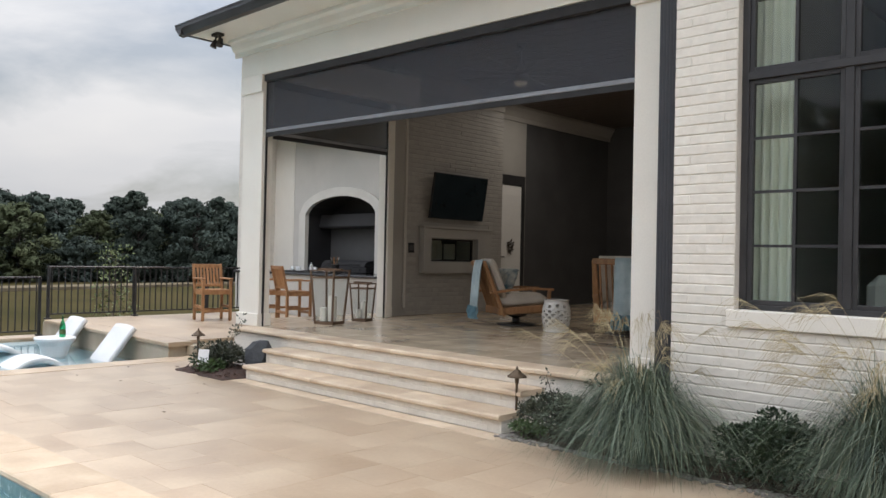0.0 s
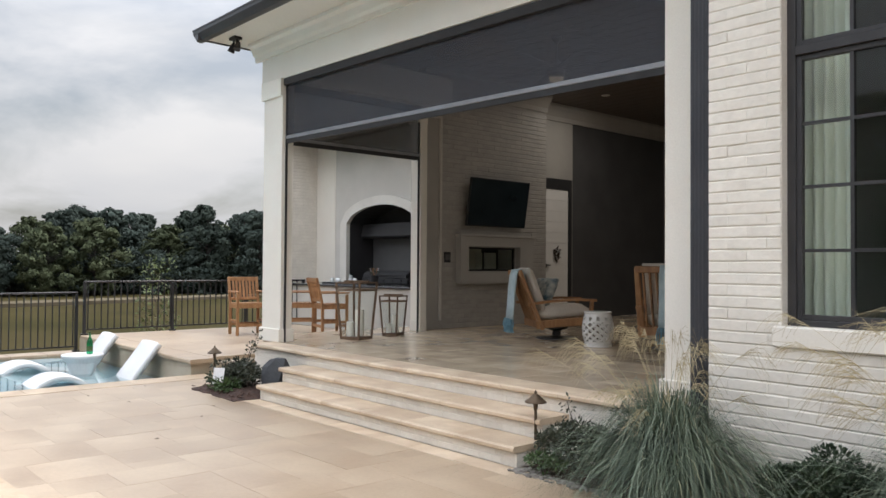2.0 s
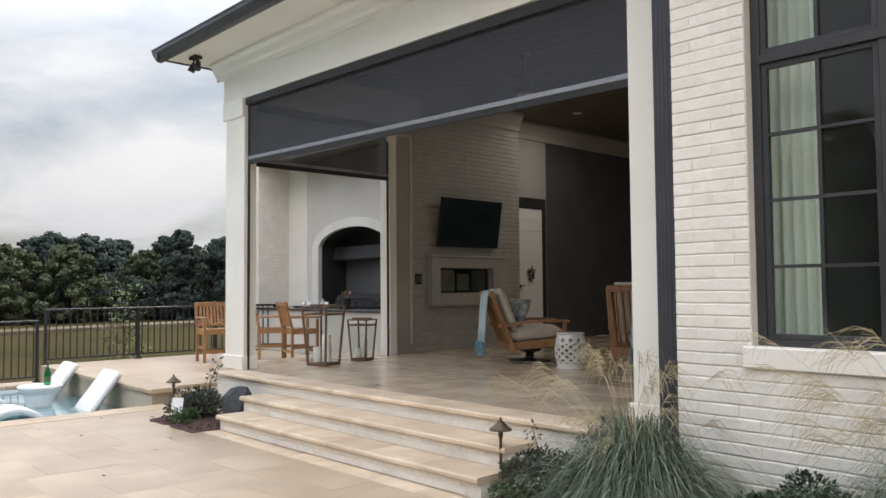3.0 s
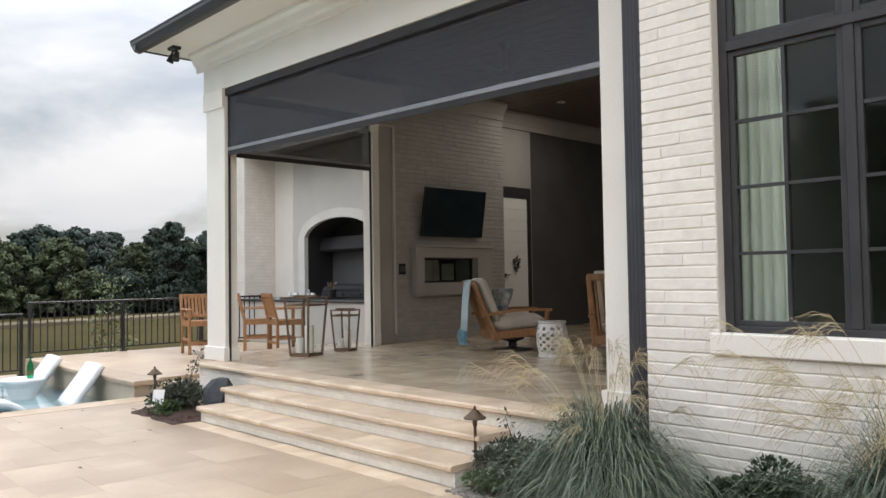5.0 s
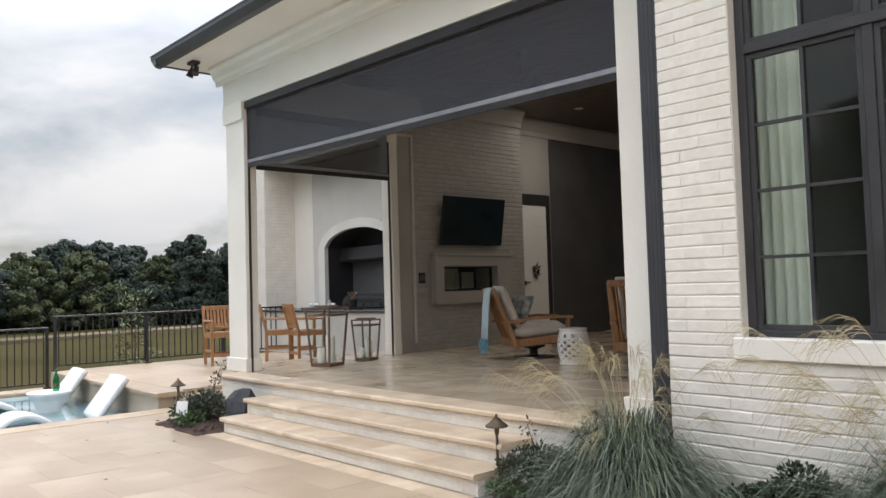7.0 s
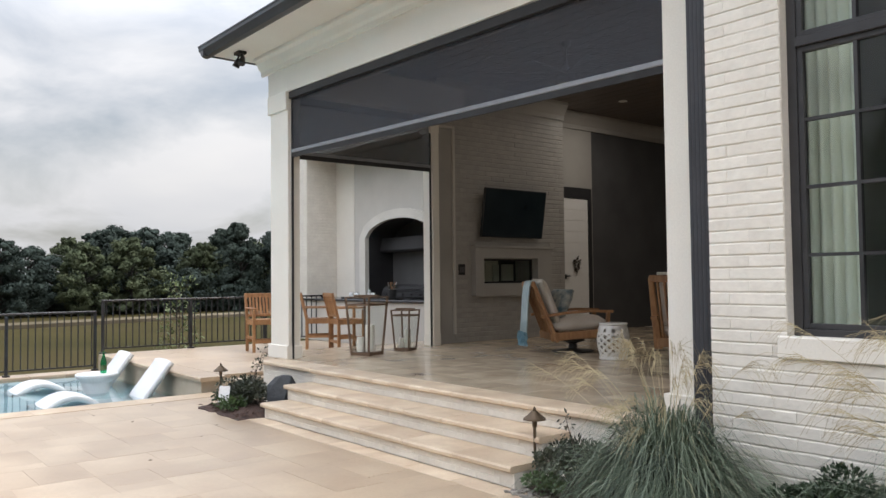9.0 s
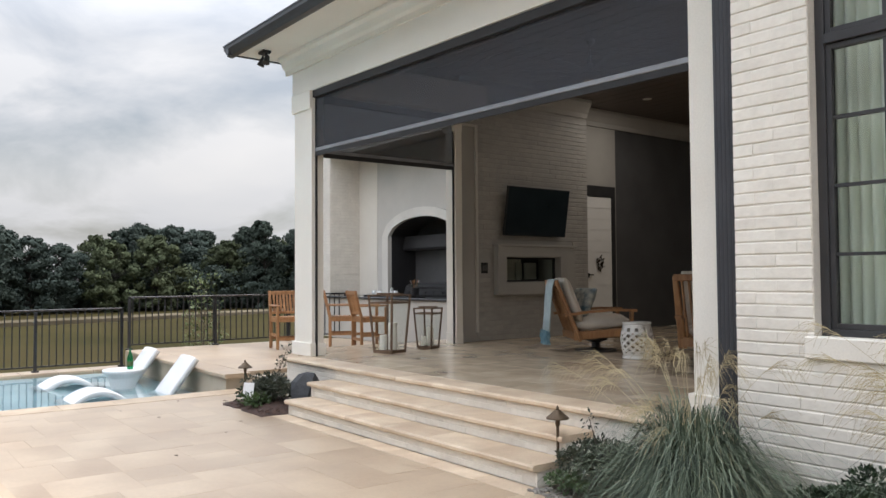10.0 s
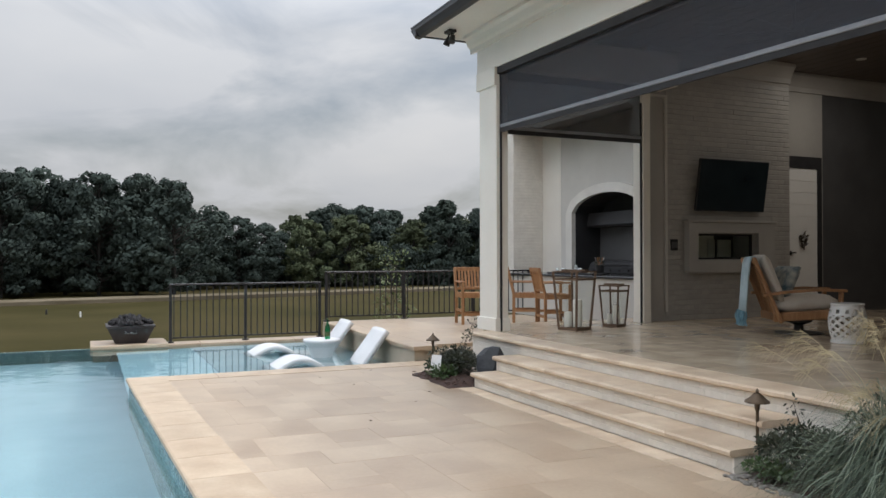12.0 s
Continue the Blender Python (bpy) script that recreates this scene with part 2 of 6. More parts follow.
SHRUB = mat("shrub_leaves", (0.015, 0.032, 0.015), (0.038, 0.064, 0.027), 0.5, 6, 0.0, vary=0.1)
BURGUNDY = mat("bronze_green_leaves", (0.020, 0.030, 0.018), (0.055, 0.060, 0.036), 0.4, 6, 0.0, vary=0.1)
BLADE = mat("grass_blades", (0.024, 0.044, 0.027), (0.082, 0.115, 0.070), 0.6, 5, 0.0, vary=0.1)
PALEBLADE = mat("grey_green_blades", (0.10, 0.135, 0.095), (0.19, 0.225, 0.16), 0.6, 5, 0.0, vary=0.1)
DRYBLADE = mat("pale_grass_blades", (0.20, 0.21, 0.13), (0.34, 0.33, 0.21), 0.7, 5, 0.0, vary=0.1)
STRAW = mat("straw_plumes", (0.30, 0.24, 0.13), (0.50, 0.42, 0.26), 0.85, 8, 0.0, vary=0.1)
FERN = mat("bright_foliage", (0.032, 0.066, 0.018), (0.068, 0.11, 0.034), 0.6, 8, 0.0, vary=0.1)
AGED = mat("aged_brass", (0.075, 0.052, 0.032), (0.14, 0.10, 0.065), 0.5, 10, 0.1, metal=0.6, vary=0.03)
BOWLMAT = mat("dark_copper_bowl", (0.030, 0.027, 0.028), (0.055, 0.048, 0.048), 0.4, 5, 0.15, metal=0.4, vary=0)
LAVA = mat("black_lava_rock", (0.012, 0.012, 0.014), (0.035, 0.033, 0.036), 0.85, 9, 0.8, vary=0.3)
POOLMAT = mat("pool_plaster", (0.50, 0.68, 0.74), (0.58, 0.75, 0.80), 0.7, 1.5, 0.05, vary=0)
LEDGE = mat("pale_pool_ledge", (0.36, 0.47, 0.51), (0.44, 0.55, 0.58), 0.7, 1.5, 0.05, vary=0)
POOLTILE = mat("waterline_tile", (0.10, 0.17, 0.17), (0.20, 0.27, 0.25), 0.25, 18, 0.05, vary=0.1)
LIMEWALL = mat("tan_stone_wall", (0.36, 0.30, 0.22), (0.48, 0.41, 0.32), 0.7, 2.5, 0.2, vary=0.08)
CURTAIN = mat("linen_curtain", (0.74, 0.75, 0.67), (0.82, 0.83, 0.76), 0.95, 4, 0.1, vary=0.02)
# Darkness of the unlit interior is put into this colour.
ROOM = mat("unlit_room_tone", (0.035, 0.035, 0.034), (0.05, 0.05, 0.048), 0.8, 1, 0.03, vary=0)
SOFA = mat("grey_sofa", (0.50, 0.49, 0.47), (0.6, 0.59, 0.57), 0.95, 4, 0.2, vary=0.03)
ROOF = mat("slate_roof", (0.05, 0.05, 0.055), (0.09, 0.09, 0.095), 0.7, 3, 0.3, vary=0.1)
PLASTIC = mat("plastic_card", (0.62, 0.62, 0.63), (0.7, 0.7, 0.71), 0.5, 4, 0.02, vary=0)
HANDRAIL = mat("glossy_black_rail", (0.022, 0.022, 0.024), (0.03, 0.03, 0.033), 0.16, 4, 0.0, spec=1.0, vary=0)
GREEN = see_through("green_bottle_glass", (0, 0, 0), (0.16, 0.62, 0.40))
PANE = see_through("window_glass", (0, 0, 0), (0.90, 0.94, 0.92), 0.01, 1.42)
THINGLASS = see_through("clear_glass", (0, 0, 0), (0.93, 0.95, 0.94), 0.02, 1.3)
CLOTH = mesh_cloth("charcoal_screen_cloth", (0.074, 0.078, 0.090), 0.36)

glow = bpy.data.materials.new("lamp_glow")
glow.use_nodes = True
gp = glow.node_tree.nodes["Principled BSDF"]
gp.inputs["Base Color"].default_value = (0.7, 0.68, 0.6, 1)
gp.inputs["Emission Color"].default_value = (1, 0.82, 0.55, 1)
gp.inputs["Emission Strength"].default_value = 0.35

WATER = bpy.data.materials.new("pool_water")
WATER.use_nodes = True
wm, wk = WATER.node_tree.nodes, WATER.node_tree.links
wm.clear()
wt = wm.new("ShaderNodeBsdfRefraction"); wt.inputs["Color"].default_value = (0.78, 0.90, 0.93, 1); wt.inputs["IOR"].default_value = 1.33; wt.inputs["Roughness"].default_value = 0.0
wg = wm.new("ShaderNodeBsdfGlossy"); wg.inputs["Roughness"].default_value = 0.04
wf = wm.new("ShaderNodeFresnel"); wf.inputs[0].default_value = 1.42
wx = wm.new("ShaderNodeMixShader")
wno = wm.new("ShaderNodeTexNoise"); wno.inputs["Scale"].default_value = 2.2; wno.inputs["Detail"].default_value = 3
wtc = wm.new("ShaderNodeTexCoord"); wk.new(wtc.outputs["Object"], wno.inputs["Vector"])
wb = wm.new("ShaderNodeBump"); wb.inputs["Strength"].default_value = 0.16; wb.inputs["Distance"].default_value = 0.03
wk.new(wno.outputs["Fac"], wb.inputs["Height"])
wk.new(wb.outputs[0], wg.inputs["Normal"])
wk.new(wf.outputs[0], wx.inputs[0]); wk.new(wt.outputs[0], wx.inputs[1]); wk.new(wg.outputs[0], wx.inputs[2])
wo = wm.new("ShaderNodeOutputMaterial"); wk.new(wx.outputs[0], wo.inputs[0])


# ---- building helpers ----
def B():
    return bmesh.new()


def box(bm, x0, x1, y0, y1, z0, z1, m=None):
    vs = [Vector((x, y, z)) for z in (z0, z1) for y in (y0, y1) for x in (x0, x1)]
    if m is not None:
        vs = [m @ v for v in vs]
    v = [bm.verts.new(p) for p in vs]
    for q in ((0, 2, 3, 1), (4, 5, 7, 6), (0, 1, 5, 4), (1, 3, 7, 5), (3, 2, 6, 7), (2, 0, 4, 6)):
        bm.faces.new([v[k] for k in q])
    return v


def beam(bm, p, q, w, d, up=(0, 0, 1), w2=None, d2=None):
    """A bar of section w x d from p to q."""
    p, q = Vector(p), Vector(q)
    t = (q - p).normalized()
    s = t.cross(Vector(up))
    if s.length < 1e-4:
        s = t.cross(Vector((0, 1, 0)))
    s.normalize()
    u = s.cross(t)
    w2, d2 = w2 or w, d2 or d
    v = []
    for c, a, b in ((p, w, d), (q, w2, d2)):
        for i, j in ((-1, -1), (1, -1), (1, 1), (-1, 1)):
            v.append(bm.verts.new(c + s * a * i / 2 + u * b * j / 2))
    for f in ((3, 2, 1, 0), (4, 5, 6, 7), (0, 1, 5, 4), (1, 2, 6, 5), (2, 3, 7, 6), (3, 0, 4, 7)):
        bm.faces.new([v[k] for k in f])


def tube(bm, pts, r, n=8, r2=None, caps=True):
    """A round bar along points."""
    pts = [Vector(p) for p in pts]
    rings = []
    for i, p in enumerate(pts):
        t = (pts[min(i + 1, len(pts) - 1)] - pts[max(i - 1, 0)]).normalized()
        a = t.orthogonal().normalized() if abs(t.z) < 0.9 else t.cross(Vector((0, 1, 0))).normalized()
        b = t.cross(a)
        rr = r + ((r2 if r2 is not None else r) - r) * i / max(len(pts) - 1, 1)
        rings.append([bm.verts.new(p + (a * math.cos(2 * math.pi * k / n) + b * math.sin(2 * math.pi * k / n)) * rr) for k in range(n)])
    for r0, r1 in zip(rings, rings[1:]):
        for k in range(n):
            bm.faces.new((r0[k], r0[(k + 1) % n], r1[(k + 1) % n], r1[k]))
    if caps:
        bm.faces.new(rings[0][::-1]); bm.faces.new(rings[-1])


def lathe(bm, profile, n=24, at=(0, 0, 0), squash=1.0):
    """A turned form from (radius, height) pairs."""
    rings = []
    for r, z in profile:
        rings.append([bm.verts.new((at[0] + r * math.cos(2 * math.pi * k / n), at[1] + squash * r * math.sin(2 * math.pi * k / n), at[2] + z)) for k in range(n)])
    for r0, r1 in zip(rings, rings[1:]):
        for k in range(n):
            bm.faces.new((r0[k], r0[(k + 1) % n], r1[(k + 1) % n], r1[k]))
    bm.faces.new(rings[0][::-1]); bm.faces.new(rings[-1])


def extrude_profile(bm, pts, axis, a, b):
    """A closed outline swept from a to b along x or y. pts are (other, z)."""
    def at(u, z, s):
        return (s, u, z) if axis == "x" else (u, s, z)
    v0 = [bm.verts.new(at(u, z, a)) for u, z in pts]
    v1 = [bm.verts.new(at(u, z, b)) for u, z in pts]
    n = len(pts)
    for k in range(n):
        bm.faces.new((v0[k], v0[(k + 1) % n], v1[(k + 1) % n], v1[k]))
    bm.faces.new(v0[::-1]); bm.faces.new(v1)


def mesh_of(name, bm, material, bevel=0.0, smooth=False):
    if bevel:
        bmesh.ops.bevel(bm, geom=bm.edges[:], offset=bevel, segments=1, affect="EDGES", clamp_overlap=True)
    bmesh.ops.recalc_face_normals(bm, faces=bm.faces[:])
    me = bpy.data.meshes.new(name)
    if smooth:
        for f in bm.faces:
            f.smooth = True
    bm.to_mesh(me)
    bm.free()
    for mm in (material if isinstance(material, (list, tuple)) else [material]):
        me.materials.append(mm)
    return me


def part(name, bm, material, parent=None, label="", bevel=0.0, smooth=False):
    ob = new(name, mesh_of(name, bm, material, bevel, smooth))
    if parent:
        ob.parent = parent
    if label:
        ob["label"] = label
    return ob


def thing(name, label, category, group="", kind="", at=None):
    e = new(name)
    e.empty_display_size = 0.1
    if at is not None:
        e.matrix_basis = at
    return tagged(e, label, category, group, kind)


def setting(name, bm, material, label, category, bevel=0.0):
    return tagged(part(name, bm, material, bevel=bevel), label, category, kind="structure")


def piece(name, me, parent, place):
    ob = new(name, me)
    ob.parent = parent
    ob.location = place
    return ob


# ---- plan ----
R, TREAD = 0.165, 0.30             # riser, tread
DECK = 3 * R                       # porch floor
NOSE = 2 * TREAD                   # front edge of the porch floor
POST_Y = 0.937                     # front of the posts
WALL_Y = 0.58                      # front of the brick wing
HEAD = 3.955                       # underside of the header
PX0, PX1 = -9.785, -9.30            # corner post
RX0, RX1 = -3.565, -3.10            # post beside the brick wing
TVX = -9.70                        # face of the chimney breast
RECX = -10.10                      # face of the wall beside it
CEILZ = 4.62
TERR = 0.21                        # terrace by the kitchen
PATIO_X, POOL_Y = -10.47, -3.47     # edges of the patio to the pool
FAR_X = -15.25                     # far pool edge and railing
WATERZ = -0.14
KIT_Y, GRILL_Y = 5.0, 5.8          # kitchen wall and the grill's breast
SKEW = 0.036                       # the long pool edge runs slightly askew of the house
SCREEN_Z = 3.17                    # where the screens have stopped
SAG = 0.10                         # how much lower the header and bar lie towards the brick wing

# ---- land ----
bm = B()
gx = [-900, -400, -220, -160, -130, -110, -95, -80, -65, -50, -38, -28, -20, -15.6, 5, 30, 80, 200, 900]
gy = [-900, -300, -120, -60, -30, -12, -8, 8, 20, 35, 55, 80, 120, 300, 900]
grid = [[bm.verts.new((x, y, (-1.9 if x > -16 and abs(y) < 9 else -2.5) + 0.25 * noise.noise((x * 0.02, y * 0.02, 3)))) for x in gx] for y in gy]
for j in range(len(gy) - 1):
    for i in range(len(gx) - 1):
        bm.faces.new((grid[j][i], grid[j][i + 1], grid[j + 1][i + 1], grid[j + 1][i]))
setting("ground", bm, LAWN, "mown dry green and tan lawn of a wide field", "ground")

bm = B()
for k in range(40):
    a, b = -120 + k * 6, -120 + k * 6 + 6
    fx = lambda y: -76 - 6 * math.sin(y * 0.02) - 0.12 * y
    v = [bm.verts.new((fx(a), a, -2.2)), bm.verts.new((fx(a) - 5, a, -2.2)), bm.verts.new((fx(b) - 5, b, -2.2)), bm.verts.new((fx(b), b, -2.2))]
    w = [bm.verts.new(q.co - Vector((0, 0, 0.8))) for q in v]
    bm.faces.new(v)
    for i in range(4):
        bm.faces.new((v[i], w[i], w[(i + 1) % 4], v[(i + 1) % 4]))
setting("field_path", bm, PATHMAT, "pale sandy track across the lawn", "path")

# ---- pool ----
bm = B()
POOL_END = -3.6
box(bm, FAR_X, POOL_END, -12.0, POOL_Y + 0.26, -1.75, -1.6)
box(bm, FAR_X, PATIO_X, POOL_Y, 0.2, -0.62, -0.5)
setting("pool_floor", bm, POOLMAT, "blue green plastered pool floor", "pool")
bm = B()
box(bm, FAR_X + 0.02, PATIO_X, -2.2, 0.28, -0.5, -0.42)
setting("pool_ledge", bm, LEDGE, "pale blue shallow ledge under the water", "pool")
bm = B()
for v in box(bm, PATIO_X, POOL_END + 0.3, POOL_Y, POOL_Y + 0.15, -1.6, -0.06):
    v.co.y += SKEW * (v.co.x - PATIO_X)
box(bm, PATIO_X, PATIO_X + 0.15, POOL_Y + 0.15, 0.28, -1.6, -0.06)
box(bm, POOL_END, POOL_END + 0.3, -12.0, POOL_Y + 0.2, -1.6, -0.06)
box(bm, FAR_X - 0.3, FAR_X, -12.0, 0.28, -2.6, WATERZ - 0.012)
box(bm, FAR_X - 0.3, POOL_END + 0.3, -12.3, -12.0, -2.6, -0.06)
setting("pool_wall", bm, POOLTILE, "dark green waterline tile of the pool wall", "pool")
bm = B()
v = [bm.verts.new(p) for p in ((FAR_X - 0.12, -12.0, WATERZ), (POOL_END, -12.0, WATERZ), (POOL_END, POOL_Y + SKEW * (POOL_END - PATIO_X), WATERZ), (PATIO_X, POOL_Y, WATERZ), (PATIO_X, 0.28, WATERZ), (FAR_X - 0.12, 0.28, WATERZ))]
bm.faces.new(v)
water = setting("water", bm, WATER, "still clear blue pool water with soft reflections", "water")
water.visible_shadow = False

# ---- slabs under the stone ----
bm = B()
for v in box(bm, PATIO_X + 0.15, 6.0, POOL_Y + 0.15, 0.64, -0.5, -0.03):
    if v.co.y < 0 and v.co.x > 0:
        v.co.y += SKEW * 15
box(bm, POOL_END + 0.3, 6.0, -12.0, -2.6, -0.5, -0.032)
patio = setting("pavement", bm, GROUT, "cream and tan travertine pool patio", "patio")
bm = B()
box(bm, -9.40, -3.07, NOSE + 0.12, 13.0, -0.5, DECK - 0.052)
box(bm, -10.4, -9.42, 1.3, 13.0, -0.5, DECK - 0.03)
floor = setting("floor", bm, GROUT, "honed travertine porch floor with a soft sheen", "floor")
bm = B()
box(bm, FAR_X - 0.1, -10.55, 0.29, KIT_Y + 1.5, -0.6, TERR - 0.06)
box(bm, -10.55, -10.38, 0.56, KIT_Y + 1.5, -0.6, TERR - 0.06)
terrace = setting("terrace", bm, LIMEWALL, "raised tan stone terrace beside the pool", "terrace")

# ---- porch: posts, header, eave ----
def post(x0, x1, y0, y1, name, label, foot=0.03):
    e = thing(name, label, "post", kind="structure")
    bm = B(); box(bm, x0, x1, y0, y1, DECK, HEAD)
    part("shaft", bm, PAINT, e, bevel=0.006)
    bm = B(); box(bm, x0 - foot, x1 + foot * 0.66, y0 - foot, y1 + foot * 0.66, DECK, DECK + 0.17)
    part("plinth", bm, PAINT, e, bevel=0.006)
    bm = B(); box(bm, x0 - 0.035, x1 + 0.004, y0 - 0.03, y1 + 0.004, HEAD - 0.24, HEAD)
    part("capital", bm, PAINT, e, bevel=0.006)
    return e


post(PX0, PX1, POST_Y, 1.11, "corner_post", "square white painted corner post of the porch")
post(RX0, RX1, POST_Y, 1.30, "side_post", "square white painted post beside a downspout")
post(-9.74, -9.50, 3.47, 3.60, "rear_post", "square white painted post beside the fireplace wall", 0.006)

bm = B()
for v in box(bm, PX0 - 0.06, -3.05, POST_Y - 0.005, 1.33, HEAD, 4.42):
    if v.co.z < 4.0 and v.co.x > -4:
        v.co.z -= SAG
setting("header_front", bm, PAINT, "deep white painted header beam over the opening", "beam", bevel=0.005)
bm = B(); box(bm, PX0 - 0.06, PX1, 1.33, 3.95, HEAD, 4.42)
setting("header_side", bm, PAINT, "white painted header beam over the side opening", "beam", bevel=0.005)


def crown(name, pts, axis, a, b):
    bm = B(); extrude_profile(bm, pts, axis, a, b)
    return setting(name, bm, PAINT, "stepped white crown moulding below the eave", "moulding")


yy = POST_Y - 0.005
crown("trim_front", [(yy, 4.27), (yy - 0.03, 4.27), (yy - 0.035, 4.33), (yy - 0.07, 4.36), (yy - 0.10, 4.43), (yy - 0.15, 4.46), (yy - 0.15, 4.50), (yy, 4.50)], "x", PX0 - 0.2, 7.0)
xx = PX0 - 0.06
crown("trim_side", [(xx, 4.27), (xx - 0.03, 4.27), (xx - 0.035, 4.33), (xx - 0.07, 4.36), (xx - 0.10, 4.43), (xx - 0.15, 4.46), (xx - 0.15, 4.50), (xx, 4.50)], "y", yy, 4.9)
EX, EY = -10.30, 0.16
bm = B(); box(bm, EX + 0.1, 7.0, EY + 0.10, 1.4, 4.505, 4.56); box(bm, EX + 0.1, PX0, 1.4, 4.9, 4.505, 4.56)
setting("soffit", bm, PAINT, "white painted boards under the eave", "soffit")
gut = thing("gutter", "dark grey metal gutter along the eave", "gutter", kind="structure")
prof = [(0, 0), (-0.05, 0.01), (-0.075, 0.05), (-0.105, 0.085), (-0.11, 0.13), (-0.12, 0.13), (-0.12, 0.145), (0.02, 0.145), (0.02, 0)]
bm = B(); extrude_profile(bm, [(EY + 0.1 + u, 4.49 + z) for u, z in prof], "x", EX - 0.02, 7.0)
part("front_run", bm, GUTTER, gut)
bm = B(); extrude_profile(bm, [(EX + 0.1 + u, 4.49 + z) for u, z in prof], "y", EY, 4.9)
part("side_run", bm, GUTTER, gut)
bm = B()
v = [bm.verts.new(p) for p in ((EX + 0.14, EY + 0.14, 4.60), (7.0, EY + 0.14, 4.60), (7.0, 13.5, 7.3), (-3.8, 6.6, 6.3), (-3.8, 13.5, 6.3), (EX + 0.14, 13.5, 4.60))]
bm.faces.new((v[0], v[1], v[2], v[3])); bm.faces.new((v[3], v[2], v[4])); bm.faces.new((v[0], v[3], v[4], v[5]))
w = [bm.verts.new(q.co + Vector((0, 0, 0.05))) for q in v]
bm.faces.new((w[0], w[3], w[2], w[1])); bm.faces.new((w[3], w[4], w[2])); bm.faces.new((w[0], w[5], w[4], w[3]))
setting("roof", bm, ROOF, "low grey slate roof over the porch", "roof")

# ---- porch: walls, ceiling ----
bm = B(); box(bm, -10.6, -3.05, 1.33, 13.0, CEILZ, CEILZ + 0.1)
for k in range(46):
    box(bm, -10.55, -3.06, 1.36 + k * 0.25, 1.36 + k * 0.25 + 0.235, CEILZ - 0.014, CEILZ)
setting("ceiling", bm, CEIL, "dark stained wooden board porch ceiling", "ceiling")
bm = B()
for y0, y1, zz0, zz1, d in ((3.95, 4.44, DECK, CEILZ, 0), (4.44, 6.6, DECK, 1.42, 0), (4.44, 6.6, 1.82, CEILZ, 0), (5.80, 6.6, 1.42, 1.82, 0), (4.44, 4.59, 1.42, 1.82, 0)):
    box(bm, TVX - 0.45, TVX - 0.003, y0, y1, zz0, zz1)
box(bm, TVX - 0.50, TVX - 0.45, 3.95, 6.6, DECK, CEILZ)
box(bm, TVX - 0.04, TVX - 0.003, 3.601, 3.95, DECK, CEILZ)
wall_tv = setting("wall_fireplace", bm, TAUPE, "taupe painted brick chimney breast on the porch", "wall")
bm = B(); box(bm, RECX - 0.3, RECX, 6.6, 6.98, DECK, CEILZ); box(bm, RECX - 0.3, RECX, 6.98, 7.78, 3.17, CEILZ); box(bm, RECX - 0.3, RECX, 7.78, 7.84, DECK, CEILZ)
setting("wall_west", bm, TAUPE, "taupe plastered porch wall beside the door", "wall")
bm = B(); box(bm, RECX - 0.3, RECX - 0.02, 7.84, 13.0, DECK, CEILZ)
setting("wall_west_rear", bm, DARKWALL, "charcoal panelled wall deep in the porch", "wall")
bm = B(); box(bm, -10.6, -3.0, 11.0, 11.3, 0, 5)
setting("wall_north", bm, DARKWALL, "charcoal rear wall of the porch", "wall")
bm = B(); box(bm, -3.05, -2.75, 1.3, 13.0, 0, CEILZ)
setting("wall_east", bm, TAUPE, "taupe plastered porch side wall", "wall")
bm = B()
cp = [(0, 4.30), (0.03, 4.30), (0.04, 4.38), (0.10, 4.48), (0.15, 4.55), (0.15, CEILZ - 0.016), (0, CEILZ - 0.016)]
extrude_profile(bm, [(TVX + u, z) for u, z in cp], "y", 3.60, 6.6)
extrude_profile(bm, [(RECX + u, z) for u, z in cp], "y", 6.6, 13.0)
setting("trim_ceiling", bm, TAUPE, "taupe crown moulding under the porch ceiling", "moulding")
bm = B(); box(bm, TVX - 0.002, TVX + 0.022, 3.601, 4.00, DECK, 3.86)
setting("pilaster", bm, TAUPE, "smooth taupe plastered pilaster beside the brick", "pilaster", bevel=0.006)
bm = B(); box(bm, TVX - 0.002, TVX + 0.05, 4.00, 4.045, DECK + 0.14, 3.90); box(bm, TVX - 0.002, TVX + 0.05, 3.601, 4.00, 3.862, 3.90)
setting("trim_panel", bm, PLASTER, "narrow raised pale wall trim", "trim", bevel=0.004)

# ---- brick wing with window ----
WX0, WX1, WZ0, WZ1 = -2.49, 0.30, 1.14, 4.05
bm = B()
yb = WALL_Y + 0.0025
box(bm, -2.99, WX0, yb, yb + 0.3, -0.3, 4.5); box(bm, WX1, 7.0, yb, yb + 0.3, -0.3, 4.5)
box(bm, WX0, WX1, yb, yb + 0.3, -0.3, WZ0); box(bm, WX0, WX1, yb, yb + 0.3, WZ1, 4.5)
wall_brick = setting("wall_south", bm, MORTAR, "white painted brick wall of the house wing", "wall")
bm = B(); box(bm, WX0 - 0.05, WX1 + 0.05, WALL_Y - 0.035, WALL_Y + 0.14, 1.015, 1.145)
setting("window_sill", bm, PAINT, "thick white painted masonry window sill", "sill", bevel=0.008)


